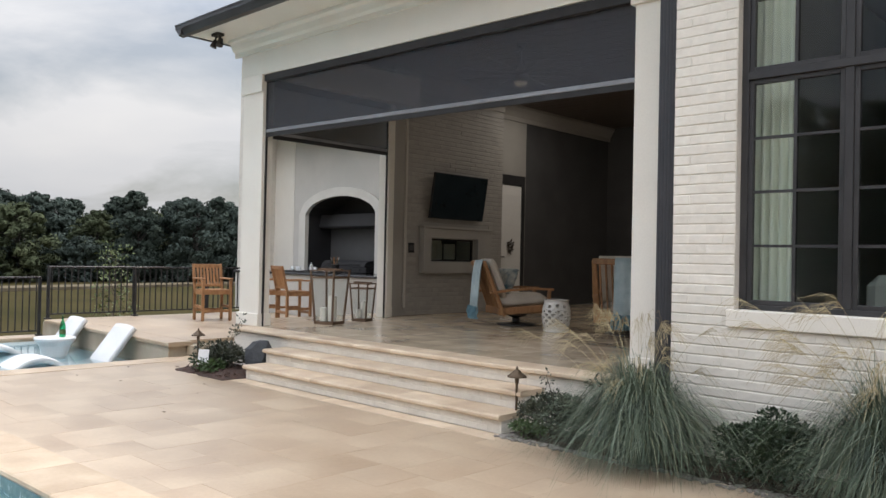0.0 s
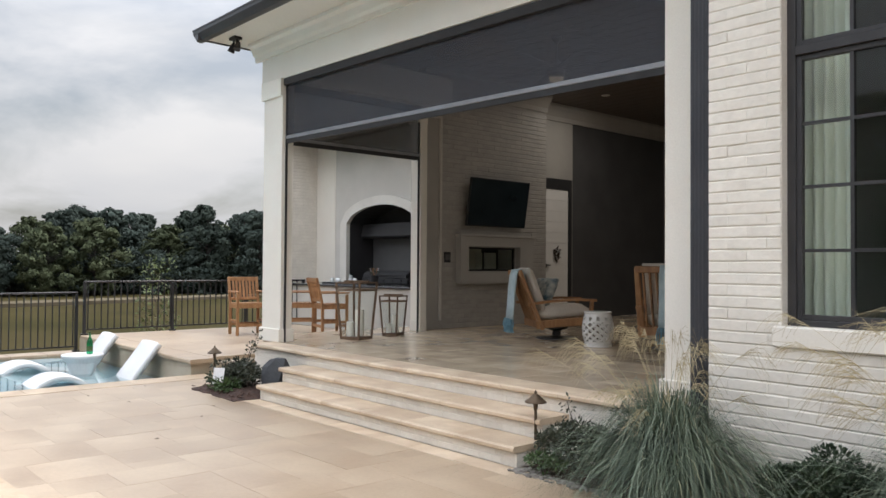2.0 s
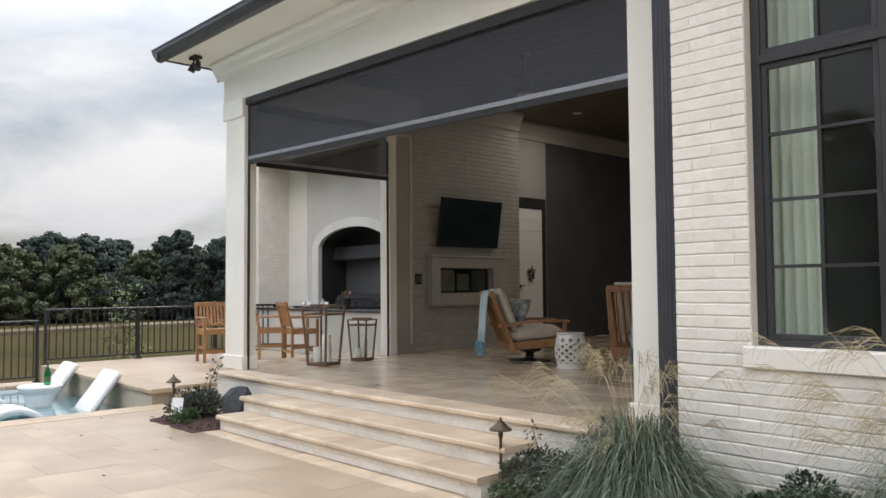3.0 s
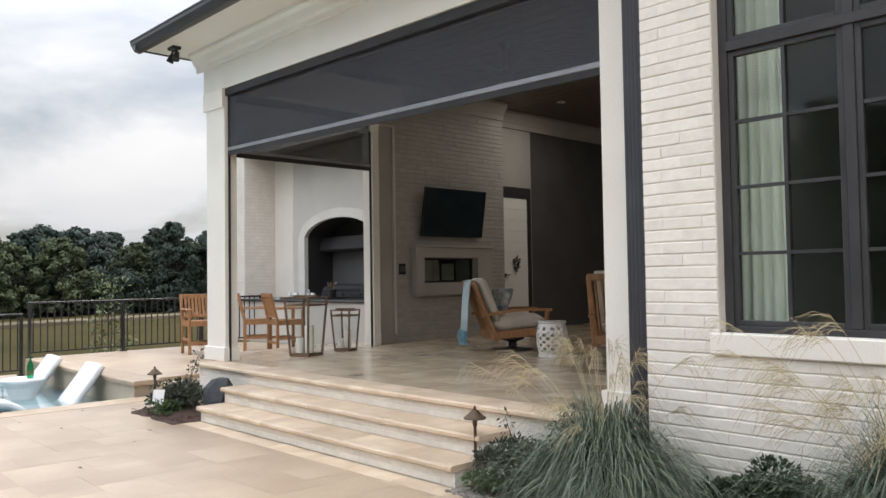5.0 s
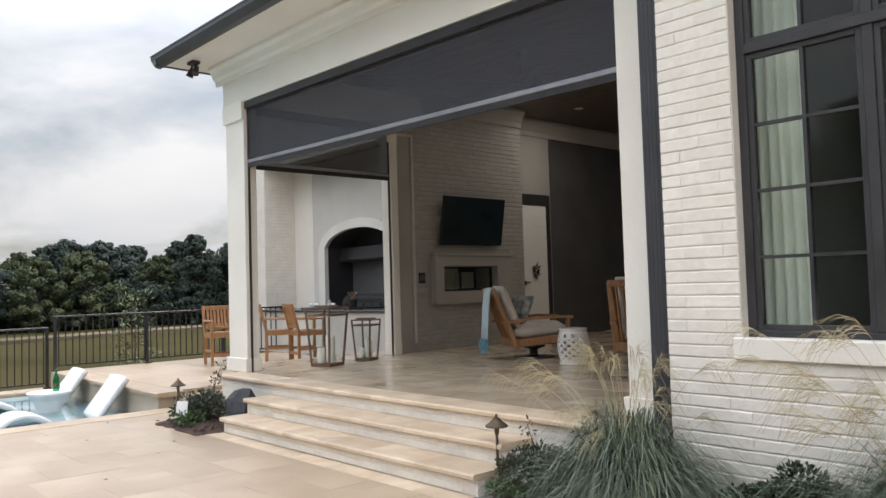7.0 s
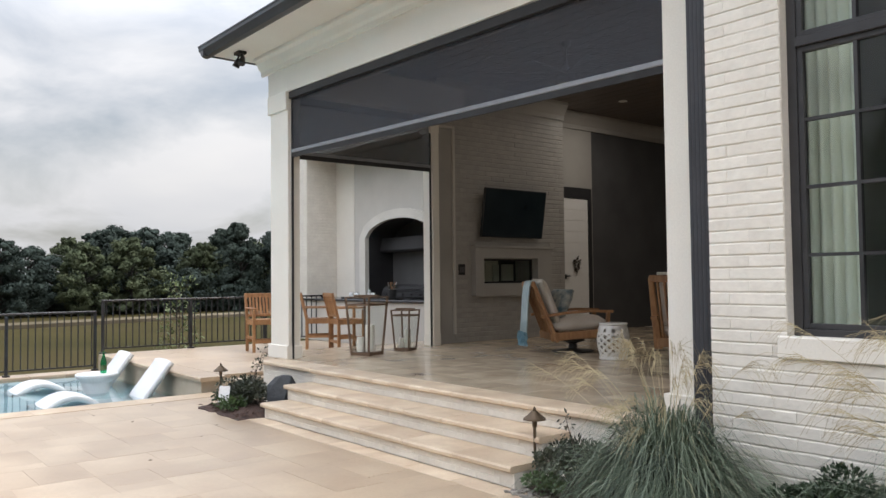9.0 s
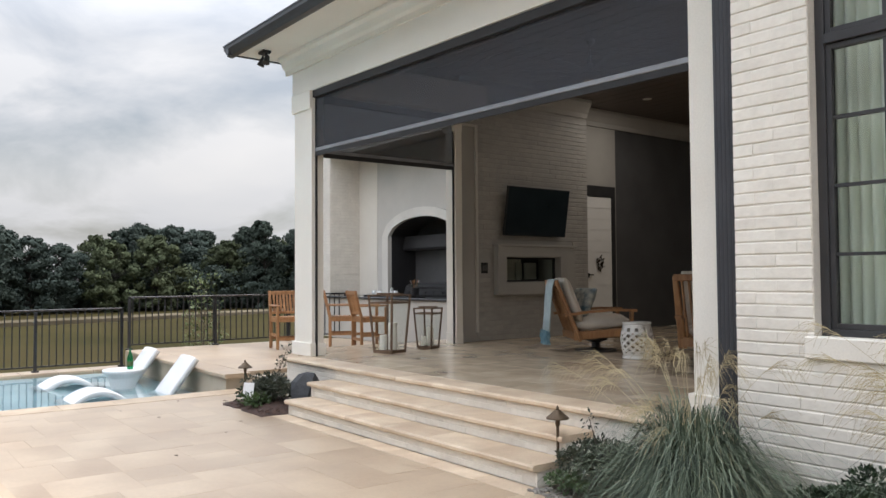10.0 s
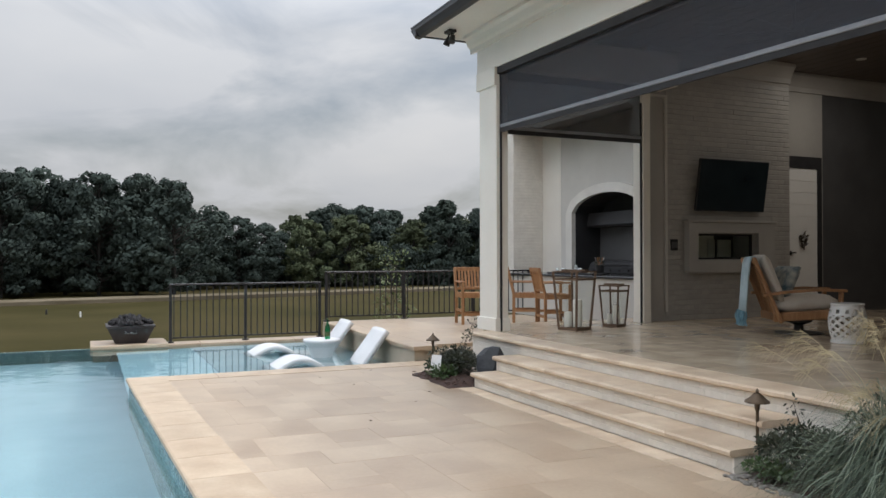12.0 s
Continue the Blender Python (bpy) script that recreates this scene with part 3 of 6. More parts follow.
def window():
    """A dark bronze window group: lower casements with muntins and a transom row above."""
    e = thing("window_1", "tall dark bronze casement window with slim muntins", "window", kind="structure")
    y0, y1 = WALL_Y + 0.075, WALL_Y + 0.15
    bm = B()
    box(bm, WX0, WX0 + 0.055, y0, y1, 1.145, WZ1); box(bm, WX1 - 0.055, WX1, y0, y1, 1.145, WZ1)
    box(bm, WX0 + 0.055, WX1 - 0.055, y0, y1, 1.145, 1.185); box(bm, WX0 + 0.055, WX1 - 0.055, y0, y1, WZ1 - 0.06, WZ1)
    part("window_frame", bm, BRONZE, e, bevel=0.004)
    bm = B(); box(bm, WX0 + 0.055, WX1 - 0.055, y0 - 0.012, y1, 2.85, 2.91)
    part("transom_bar", bm, BRONZE, e, bevel=0.004)
    cuts = [WX0 + 0.055, -1.74, -0.96, WX1 - 0.055]
    for k in range(3):
        a, b = cuts[k], cuts[k + 1]
        if k < 2:
            bm = B(); box(bm, b - 0.03, b + 0.03, y0, y1, 1.185, WZ1 - 0.06)
            part("mullion", bm, BRONZE, e, bevel=0.004)
        a2, b2 = a + (0.03 if k else 0), b - (0.03 if k < 2 else 0)
        for z0, z1, rows in ((1.185, 2.85, 4), (2.91, WZ1 - 0.06, 2)):
            bm = B(); s = 0.034; ya, yc = y0 + 0.012, y0 + 0.055
            box(bm, a2, a2 + s, ya, yc, z0, z1); box(bm, b2 - s, b2, ya, yc, z0, z1)
            box(bm, a2 + s, b2 - s, ya, yc, z0, z0 + s); box(bm, a2 + s, b2 - s, ya, yc, z1 - s, z1)
            sash = part("sash", bm, BRONZE, e, bevel=0.003)
            bm = B(); mid = (a2 + b2) / 2
            box(bm, mid - 0.011, mid + 0.011, ya + 0.005, yc, z0 + s, z1 - s)
            part("upright_muntin", bm, BRONZE, sash)
            for r in range(1, rows):
                zz = z0 + s + (z1 - z0 - 2 * s) * r / rows
                bm = B(); box(bm, a2 + s, b2 - s, ya + 0.008, yc, zz - 0.010, zz + 0.010)
                part("cross_muntin", bm, BRONZE, sash)
            bm = B(); box(bm, a2 + s, b2 - s, y0 + 0.038, y0 + 0.043, z0 + s, z1 - s)
            g = part("pane", bm, PANE, sash, "clear reflecting glass pane")
            g.visible_shadow = False
    return e


window()
# room behind the window; its darkness is put into the wall and ceiling colour
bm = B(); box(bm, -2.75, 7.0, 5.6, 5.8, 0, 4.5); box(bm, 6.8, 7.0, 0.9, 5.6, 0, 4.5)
setting("wall_room", bm, ROOM, "room wall coloured near black for the unlit interior", "wall")
bm = B(); box(bm, -2.75, 7.0, 0.9, 5.6, 0.2, DECK)
setting("floor_room", bm, WALNUT, "dark wooden floor of the room", "floor")
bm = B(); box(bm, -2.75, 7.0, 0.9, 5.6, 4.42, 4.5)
setting("ceiling_room", bm, ROOM, "room ceiling coloured near black for the unlit interior", "ceiling")


def curtain(x0, x1, y, z0, z1, folds):
    bm = B(); n = folds * 8
    rows = []
    for z in (z0, z0 + 0.5, z1 - 0.3, z1):
        rows.append([bm.verts.new((x0 + (x1 - x0) * k / n, y + 0.035 * math.sin(k * math.pi / 4) + 0.008 * math.sin(k * 1.7 + z), z)) for k in range(n + 1)])
    for a, b in zip(rows, rows[1:]):
        for k in range(n):
            bm.faces.new((a[k], a[k + 1], b[k + 1], b[k]))
    ob = part("curtain", bm, CURTAIN, smooth=True)
    md = ob.modifiers.new("thick", "SOLIDIFY"); md.thickness = 0.004
    return tagged(ob, "pale linen curtain hanging in folds behind the window", "curtain", "window curtains")


curtain(-2.56, -2.22, 0.98, DECK, 4.1, 5)
curtain(0.05, 0.40, 0.98, DECK, 4.1, 5)

# ---- downspout ----
SPOUT = mat("downspout_paint", (0.028, 0.029, 0.034), (0.040, 0.041, 0.047), 0.5, 3, 0.02, vary=0)
ds = thing("downspout", "dark grey fluted metal downspout beside the brick", "downspout")
bm = B()
flutes = []
for k in range(5):
    u = -3.165 + k * 0.03
    flutes += [(u, 0.640), (u + 0.018, 0.640), (u + 0.021, 0.643), (u + 0.027, 0.643)]
ring = flutes + [(-3.015, 0.640), (-3.015, 0.76), (-3.165, 0.76)]
lo = [bm.verts.new((a, b, 0.03)) for a, b in ring]
hi = [bm.verts.new((a, b, 4.49)) for a, b in ring]
for k in range(len(ring)):
    q = (k + 1) % len(ring)
    bm.faces.new((lo[k], lo[q], hi[q], hi[k]))
bm.faces.new(lo[::-1]); bm.faces.new(hi)
part("pipe", bm, SPOUT, ds)
bm = B(); beam(bm, (-3.09, 0.70, 0.10), (-3.09, 0.50, 0.04), 0.15, 0.11); part("outlet_shoe", bm, SPOUT, ds, bevel=0.01)
bm = B(); box(bm, -3.175, -3.005, 0.63, 0.77, 4.40, 4.488); part("collar", bm, SPOUT, ds, bevel=0.006)
# ---- kitchen house beyond the porch ----
NX0, NX1, NZ = -16.12, -10.32, 4.27
bm = B()
yk = KIT_Y + 0.005
box(bm, -16.45, NX0, yk, yk + 0.35, TERR, 6.0); box(bm, NX1, -10.1, yk, yk + 0.35, TERR, 6.0); box(bm, NX0, NX1, yk, yk + 0.35, NZ + 0.36, 6.0)
box(bm, -16.45, NX0, yk + 0.35, 6.6, TERR, 6.0)
wall_kit = setting("wall_kitchen", bm, MORTAR, "white painted brick wall round the outdoor kitchen", "wall")
bm = B(); box(bm, NX0, NX1, KIT_Y - 0.005, KIT_Y + 0.35, NZ, NZ + 0.36)
setting("lintel", bm, PLASTER, "smooth white lintel over the kitchen recess", "beam")
bm = B(); box(bm, NX0, NX1, KIT_Y + 0.362, 6.6, NZ + 0.1, NZ + 0.2)
setting("ceiling_kitchen", bm, CEIL, "dark boards over the kitchen recess", "ceiling")
# Lighter paint here, against the greyed breast, puts the brightness step into colour.
bm = B(); box(bm, NX0 + 0.001, -15.332, 5.79, 5.90, 1.1, NZ + 0.098)
setting("wall_kitchen_return", bm, PAINT, "smooth white return wall beside the grill hood", "wall")
bm = B(); box(bm, -16.3, -10.1, 6.6, 6.8, TERR, 6.0)
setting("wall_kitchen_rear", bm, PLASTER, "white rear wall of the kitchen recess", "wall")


def grill_breast():
    """A plastered breast with an arched recess and a raised surround."""
    e = thing("grill_surround", "white plastered grill hood with an arched recess", "grill surround", kind="structure")
    x0, x1, ax0, ax1, spring, rise = -15.33, -10.35, -14.77, -12.36, 2.42, 0.37
    n = 16
    arch = [(ax0 + (ax1 - ax0) * k / n, spring + rise * math.sqrt(max(0, 1 - (2 * k / n - 1) ** 2)) ** 1.25) for k in range(n + 1)]
    bm = B()
    f, b = GRILL_Y, GRILL_Y + 0.7
    def quad(p):
        bm.faces.new([bm.verts.new(q) for q in p])
    box(bm, x0, ax0, f, b, 1.115, NZ + 0.09); box(bm, ax1, x1, f, b, 1.115, NZ + 0.09)
    for (xa, za), (xb, zb) in zip(arch, arch[1:]):
        quad([(xa, f, za), (xb, f, zb), (xb, f, NZ + 0.09), (xa, f, NZ + 0.09)])
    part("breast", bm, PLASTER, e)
    # Near-black faces line the sides and top of the arch.
    bm = B()
    for (xa, za), (xb, zb) in zip(arch, arch[1:]):
        quad([(xa, f + 0.002, za), (xa, b, za), (xb, b, zb), (xb, f + 0.002, zb)])
    box(bm, ax0 - 0.01, ax0 + 0.006, f + 0.01, b, 1.112, spring); box(bm, ax1 - 0.006, ax1 + 0.01, f + 0.01, b, 1.112, spring)
    part("side_lining", bm, NEAR_BLACK, e, "dark lining of the recess")
    bm = B(); wd = 0.24; cx = (ax0 + ax1) / 2; fx = (ax1 - ax0) / 2
    outer = [(cx + (x - cx) * (1 + wd / fx), z + (0.0 if k in (0, n) else wd * 0.8 * math.sin(math.pi * k / n) ** 0.4)) for k, (x, z) in enumerate(arch)]
    inn = [(ax0, 1.115)] + arch + [(ax1, 1.115)]
    out = [(ax0 - wd, 1.115)] + outer + [(ax1 + wd, 1.115)]
    for k in range(len(inn) - 1):
        a, c, d, g = inn[k], inn[k + 1], out[k + 1], out[k]
        y0, y1 = f - 0.09, f - 0.004
        for p in ([(a, y0), (c, y0), (d, y0), (g, y0)], [(a, y0), (a, y1), (c, y1), (c, y0)], [(g, y0), (d, y0), (d, y1), (g, y1)]):
            quad([(q[0], y, q[1]) for q, y in p])
    part("raised_surround", bm, MOULD, e)
    bm = B(); box(bm, ax0 - 0.02, ax1 + 0.02, b - 0.02, b + 0.05, 1.1, 2.9)
    part("lining", bm, NEAR_BLACK, e, "dark lining of the recess")
    bm = B(); extrude_profile(bm, [(f + 0.30, 2.15), (f + 0.33, 2.11), (b - 0.03, 2.11), (b - 0.03, 2.42), (f + 0.36, 2.42)], "x", ax0 + 0.008, ax1 - 0.008)
    part("hood", bm, NEAR_BLACK, e, "dark metal vent hood inside the arch")
    bm = B(); box(bm, ax0 + 0.008, ax1 - 0.008, b - 0.045, b - 0.024, 1.112, 2.10)
    part("back_panel", bm, DARKWALL, e, "dull grey metal back panel")
    return e


grill_breast()
counter = thing("kitchen_counter", "white plastered outdoor kitchen counter base", "counter", kind="structure")
bm = B(); box(bm, NX0 + 0.02, NX1 - 0.02, 4.75, 5.82, TERR, 1.06)
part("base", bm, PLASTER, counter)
bm = B(); box(bm, NX0 + 0.01, NX1 - 0.01, 4.70, 6.45, 1.062, 1.108)
tagged(part("countertop", bm, STONE_TOP, bevel=0.008), "polished dark granite worktop of the outdoor kitchen", "countertop", kind="structure")

# ---- screens ----
def roller_screen(axis, a, b, fixed, z, drop, label):
    """A half-raised roller screen: cloth, bottom bar, side tracks, roller box."""
    e = thing("roller_screen", label, "screen", "porch screens")
    def bx(bm, u0, u1, d0, d1, z0, z1, slope=drop):
        vs = box(bm, u0, u1, fixed + d0, fixed + d1, z0, z1) if axis == "x" else box(bm, fixed + d0, fixed + d1, u0, u1, z0, z1)
        for v in vs:
            u = v.co.x if axis == "x" else v.co.y
            v.co.z -= slope * (u - a) / (b - a)
    bm = B(); bx(bm, a + 0.02, b - 0.02, -0.001, 0.001, z, HEAD - 0.10)
    part("cloth", bm, CLOTH, e, "semi-transparent charcoal mesh cloth")
    bm = B(); bx(bm, a + 0.015, b - 0.015, -0.022, 0.022, z - 0.018, z + 0.026)
    part("bottom_bar", bm, ALU, e, "grey metal bottom bar", bevel=0.005)
    bm = B(); bx(bm, a + 0.015, b - 0.015, -0.012, 0.012, z - 0.075, z - 0.018)
    part("bottom_seal", bm, BLACK, e, "black rubber seal")
    bm = B(); bx(bm, a, b, -0.05, 0.07, HEAD - 0.10, HEAD - 0.004)
    part("roller_box", bm, BLACK, e, bevel=0.006)
    for u0, u1 in ((a, a + 0.022), (b - 0.022, b)):
        bm = B(); bx(bm, u0, u1, -0.014, 0.014, DECK, HEAD - 0.10 - (drop if u0 > a else 0), 0)
        part("side_track", bm, BLACK, e, bevel=0.004)
    return e


roller_screen("x", PX1 + 0.003, RX0 - 0.003, POST_Y + 0.06, SCREEN_Z, SAG, "charcoal roller screen half raised in the front opening")
roller_screen("y", 1.113, 3.467, -9.54, SCREEN_Z + 0.03, 0.0, "charcoal roller screen half raised in the side opening")

# ---- fireplace wall ----
e = thing("fireplace", "taupe framed linear gas fireplace set in the brick", "fireplace", kind="structure")
bm = B()
for y0, y1, z0, z1 in ((4.40, 4.58, 1.22, 1.99), (5.81, 6.16, 1.22, 1.99), (4.58, 5.81, 1.83, 1.99), (4.58, 5.81, 1.22, 1.41)):
    box(bm, TVX - 0.01, TVX + 0.11, y0, y1, z0, z1)
part("surround", bm, TAUPE, e)
bm = B(); box(bm, TVX - 0.01, TVX + 0.13, 4.37, 6.19, 1.992, 2.03)
part("mantel_edge", bm, TAUPE, e, bevel=0.005)
bm = B(); box(bm, TVX - 0.44, TVX - 0.42, 4.6, 5.79, 1.43, 1.81)
part("firebox", bm, NEAR_BLACK, e, "dark metal firebox")
bm = B()
for y0, y1, z0, z1 in ((4.592, 4.62, 1.422, 1.818), (5.77, 5.798, 1.422, 1.818), (4.62, 5.77, 1.422, 1.45), (4.62, 5.77, 1.79, 1.818)):
    box(bm, TVX - 0.06, TVX - 0.02, y0, y1, z0, z1)
part("trim_frame", bm, BLACK, e)
bm = B(); box(bm, TVX - 0.045, TVX - 0.04, 4.62, 5.77, 1.45, 1.79)
part("glass_front", bm, PANE, e)
# Added pale panels behind the glass stand in for its reflections.
for y0, y1 in ((5.22, 5.36), (5.42, 5.70)):
    bm = B(); box(bm, TVX - 0.40, TVX - 0.38, y0, y1, 1.46, 1.74)
    part("inner_panel", bm, PLASTER, e)

e = thing("television", "large black flat television tilted forward on the wall", "television", at=Matrix.Translation((TVX + 0.10, 5.25, 2.57)) @ pose(0, 0, 0, 0, 9, 0))
bm = B(); box(bm, 0, 0.045, -0.70, 0.70, -0.40, 0.40)
part("casing", bm, BLACK, e, bevel=0.006)
bm = B(); box(bm, 0.0455, 0.048, -0.685, 0.685, -0.385, 0.385)
part("display", bm, SCREEN_TV, e, "dark glossy display")
bm = B(); box(bm, -0.13, 0, -0.2, 0.2, -0.12, 0.12)
part("bracket", bm, BLACK, e)
e = thing("switch_panel", "small black switch panel on the brick wall", "switch")
bm = B(); box(bm, TVX - 0.02, TVX + 0.02, 4.13, 4.26, 1.56, 1.73); part("plate", bm, BLACK, e, bevel=0.004)
for k in range(3):
    bm = B(); box(bm, TVX + 0.0205, TVX + 0.026, 4.145 + k * 0.037, 4.17 + k * 0.037, 1.60, 1.69); part("button", bm, DARKWALL, e)

e = thing("door_1", "white boarded door in a dark frame", "door", kind="structure")
bm = B(); box(bm, RECX - 0.05, RECX, 7.0, 7.70, DECK + 0.01, 2.985)
leaf = part("leaf", bm, DOORWHITE, e, bevel=0.004)
for k in range(12):
    bm = B(); box(bm, RECX + 0.0005, RECX + 0.007, 7.005, 7.695, DECK + 0.02 + k * 0.2055, DECK + 0.215 + k * 0.2055)
    part("board", bm, DOORWHITE, leaf)
bm = B(); box(bm, RECX - 0.2, RECX + 0.02, 7.70, 7.80, DECK, 3.19); box(bm, RECX - 0.2, RECX + 0.02, 6.96, 7.70, 2.99, 3.19); box(bm, RECX - 0.2, RECX + 0.01, 6.96, 6.995, DECK, 2.99)
part("door_frame", bm, BRONZE, e)
bm = B(); box(bm, RECX + 0.007, RECX + 0.025, 7.03, 7.06, 1.48, 1.56); box(bm, RECX + 0.025, RECX + 0.055, 7.03, 7.14, 1.52, 1.54)
part("door_handle", bm, BLACK, e, "black lever handle")
e = thing("door_wreath", "small dark oval wreath hung on the white door", "wreath")
bm = B()
for k in range(60):
    a = random.uniform(0, 2 * math.pi); rr = random.uniform(0.4, 1)
    c = Vector((RECX + 0.012 + random.uniform(0, 0.03), 7.34 + 0.09 * rr * math.cos(a), 1.74 + 0.13 * rr * math.sin(a)))
    beam(bm, c, c + Vector((0.01, random.uniform(-0.05, 0.05), random.uniform(-0.05, 0.05))), 0.02, 0.008)
part("twigs", bm, BARK, e)

# ---- ceiling fan ----
e = thing("ceiling_fan", "dark eight-bladed ceiling fan with a small light", "ceiling fan", at=pose(-7.13, 3.86, 0))
bm = B(); tube(bm, [(0, 0, 4.2), (0, 0, CEILZ - 0.06)], 0.014); part("rod", bm, BRONZE, e)
bm = B(); lathe(bm, [(0.03, 4.52), (0.07, 4.57), (0.07, CEILZ - 0.015)]); part("canopy", bm, BRONZE, e, smooth=False)
bm = B(); lathe(bm, [(0.10, 4.06), (0.12, 4.10), (0.12, 4.2), (0.06, 4.25), (0.03, 4.30)]); part("motor", bm, BRONZE, e)
bm = B(); lathe(bm, [(0.03, 3.99), (0.08, 4.005), (0.10, 4.055)]); part("light", bm, glow, e, "small warm frosted light")
for k in range(8):
    bm = B()
    m = pose(0, 0, 4.16, 0, 0, k * 45 + 12) @ pose(0, 0, 0, 10, 0, 0)
    box(bm, 0.11, 0.92, -0.055, 0.055, -0.006, 0.006, m)
    part("blade", bm, BRONZE, e, bevel=0.003)

# ---- recessed ceiling lights ----
def downlight(x, y):
    e = thing("recessed_light", "small round recessed light in the dark ceiling", "ceiling light", "porch ceiling lights", at=pose(x, y, CEILZ - 0.014))
    bm = B(); lathe(bm, [(0.075, -0.008), (0.08, -0.004), (0.08, 0.0), (0.055, 0.0), (0.055, -0.006)], 24); part("trim_ring", bm, PAINT, e)
    bm = B(); lathe(bm, [(0.05, -0.006), (0.05, -0.003)], 20); part("lens", bm, glow, e, "warm glowing lens")
    lamp = bpy.data.lights.new("bulb", "AREA"); lamp.shape, lamp.size, lamp.energy, lamp.color = "DISK", 0.1, 10.0, (1.0, 0.95, 0.88)
    ob = new("bulb", lamp); ob.parent = e; ob.location = (0, 0, -0.012)
    return e


for lx, ly in ((-7.2, 6.9), (-8.9, 7.3), (-5.3, 5.2), (-5.3, 8.2)):
    downlight(lx, ly)

# ---- eave spotlights ----
e = thing("twin_spotlight", "small black twin spotlight under the eave", "spotlight", at=pose(-9.78, 0.5, 4.505) @ Matrix.Diagonal((1.15, 1.15, 1.15, 1)))
bm = B(); box(bm, -0.07, 0.07, -0.05, 0.05, -0.035, 0); part("mount", bm, BLACK, e, bevel=0.006)
for s in (-1, 1):
    bm = B(); tube(bm, [(s * 0.04, 0, -0.03), (s * 0.055, 0, -0.08)], 0.012); part("neck", bm, BLACK, e)
    bm = B()
    tube(bm, [(s * 0.05, 0.01, -0.07), (s * 0.075, -0.02, -0.16)], 0.026, 12, 0.042)
    part("head", bm, BLACK, e)


# ---- wooden bar chairs ----
def bar_chair():
    """Faces +y, stands at the origin."""
    e = thing("bar_chair", "teak slatted bar chair with arms on the stone terrace", "chair", "bar chairs")
    w, d, sh, ah, h = 0.58, 0.52, 0.58, 0.79, 1.06
    for sx in (-1, 1):
        x = sx * (w / 2 - 0.025)
        bm = B(); beam(bm, (x, d / 2 - 0.03, 0), (x, d / 2 - 0.03, ah - 0.03), 0.05, 0.05); part("front_leg", bm, TEAK, e, bevel=0.006)
        bm = B(); beam(bm, (x, -d / 2 + 0.03, 0), (x, -d / 2 + 0.03, sh), 0.05, 0.05); beam(bm, (x, -d / 2 + 0.03, sh - 0.02), (x, -d / 2 - 0.09, h), 0.05, 0.045); part("back_leg", bm, TEAK, e, bevel=0.005)
        bm = B(); beam(bm, (x, -d / 2 - 0.04, ah), (x, d / 2 + 0.02, ah), 0.065, 0.03); part("armrest", bm, TEAK, e, bevel=0.01)
        bm = B(); beam(bm, (x, -d / 2 + 0.03, 0.26), (x, d / 2 - 0.03, 0.26), 0.022, 0.045); part("side_stretcher", bm, TEAK, e)
        bm = B(); beam(bm, (x, -d / 2 + 0.03, sh - 0.05), (x, d / 2 - 0.03, sh - 0.05), 0.022, 0.07); part("side_rail", bm, TEAK, e)
    for y in (-d / 2 + 0.03, d / 2 - 0.03):
        bm = B(); box(bm, -w / 2 + 0.05, w / 2 - 0.05, y - 0.012, y + 0.012, sh - 0.085, sh - 0.015); part("seat_rail", bm, TEAK, e)
        bm = B(); box(bm, -w / 2 + 0.05, w / 2 - 0.05, y - 0.012, y + 0.012, 0.16, 0.21); part("foot_rail", bm, TEAK, e)
    for k in range(6):
        y = -d / 2 + 0.06 + k * 0.08
        bm = B(); box(bm, -w / 2 + 0.02, w / 2 - 0.02, y - 0.033, y + 0.033, sh - 0.012, sh + 0.008); part("seat_slat", bm, TEAK, e)
    def by(z):
        return -d / 2 + 0.03 - (z - sh) / (h - sh) * 0.12
    for z0, z1, nm in ((h - 0.075, h, "top_rail"), (sh + 0.05, sh + 0.10, "low_rail")):
        bm = B(); beam(bm, (-w / 2 + 0.04, by((z0 + z1) / 2), (z0 + z1) / 2), (w / 2 - 0.04, by((z0 + z1) / 2), (z0 + z1) / 2), 0.028, z1 - z0); part(nm, bm, TEAK, e, bevel=0.006)
    for k in range(7):
        x = -0.19 + k * 0.0633
        bm = B(); beam(bm, (x, by(sh + 0.08), sh + 0.08), (x, by(h - 0.06), h - 0.06), 0.042, 0.014, up=(0, 1, 0)); part("back_slat", bm, TEAK, e)
    return e


bc = bar_chair()
bc.matrix_basis = pose(-13.57, 2.71, TERR, 0, 0, -100)
copy_thing(bc, pose(-13.12, 3.60, TERR, 0, 0, -30))
copy_thing(bc, pose(-12.46, 3.78, TERR, 0, 0, -14))


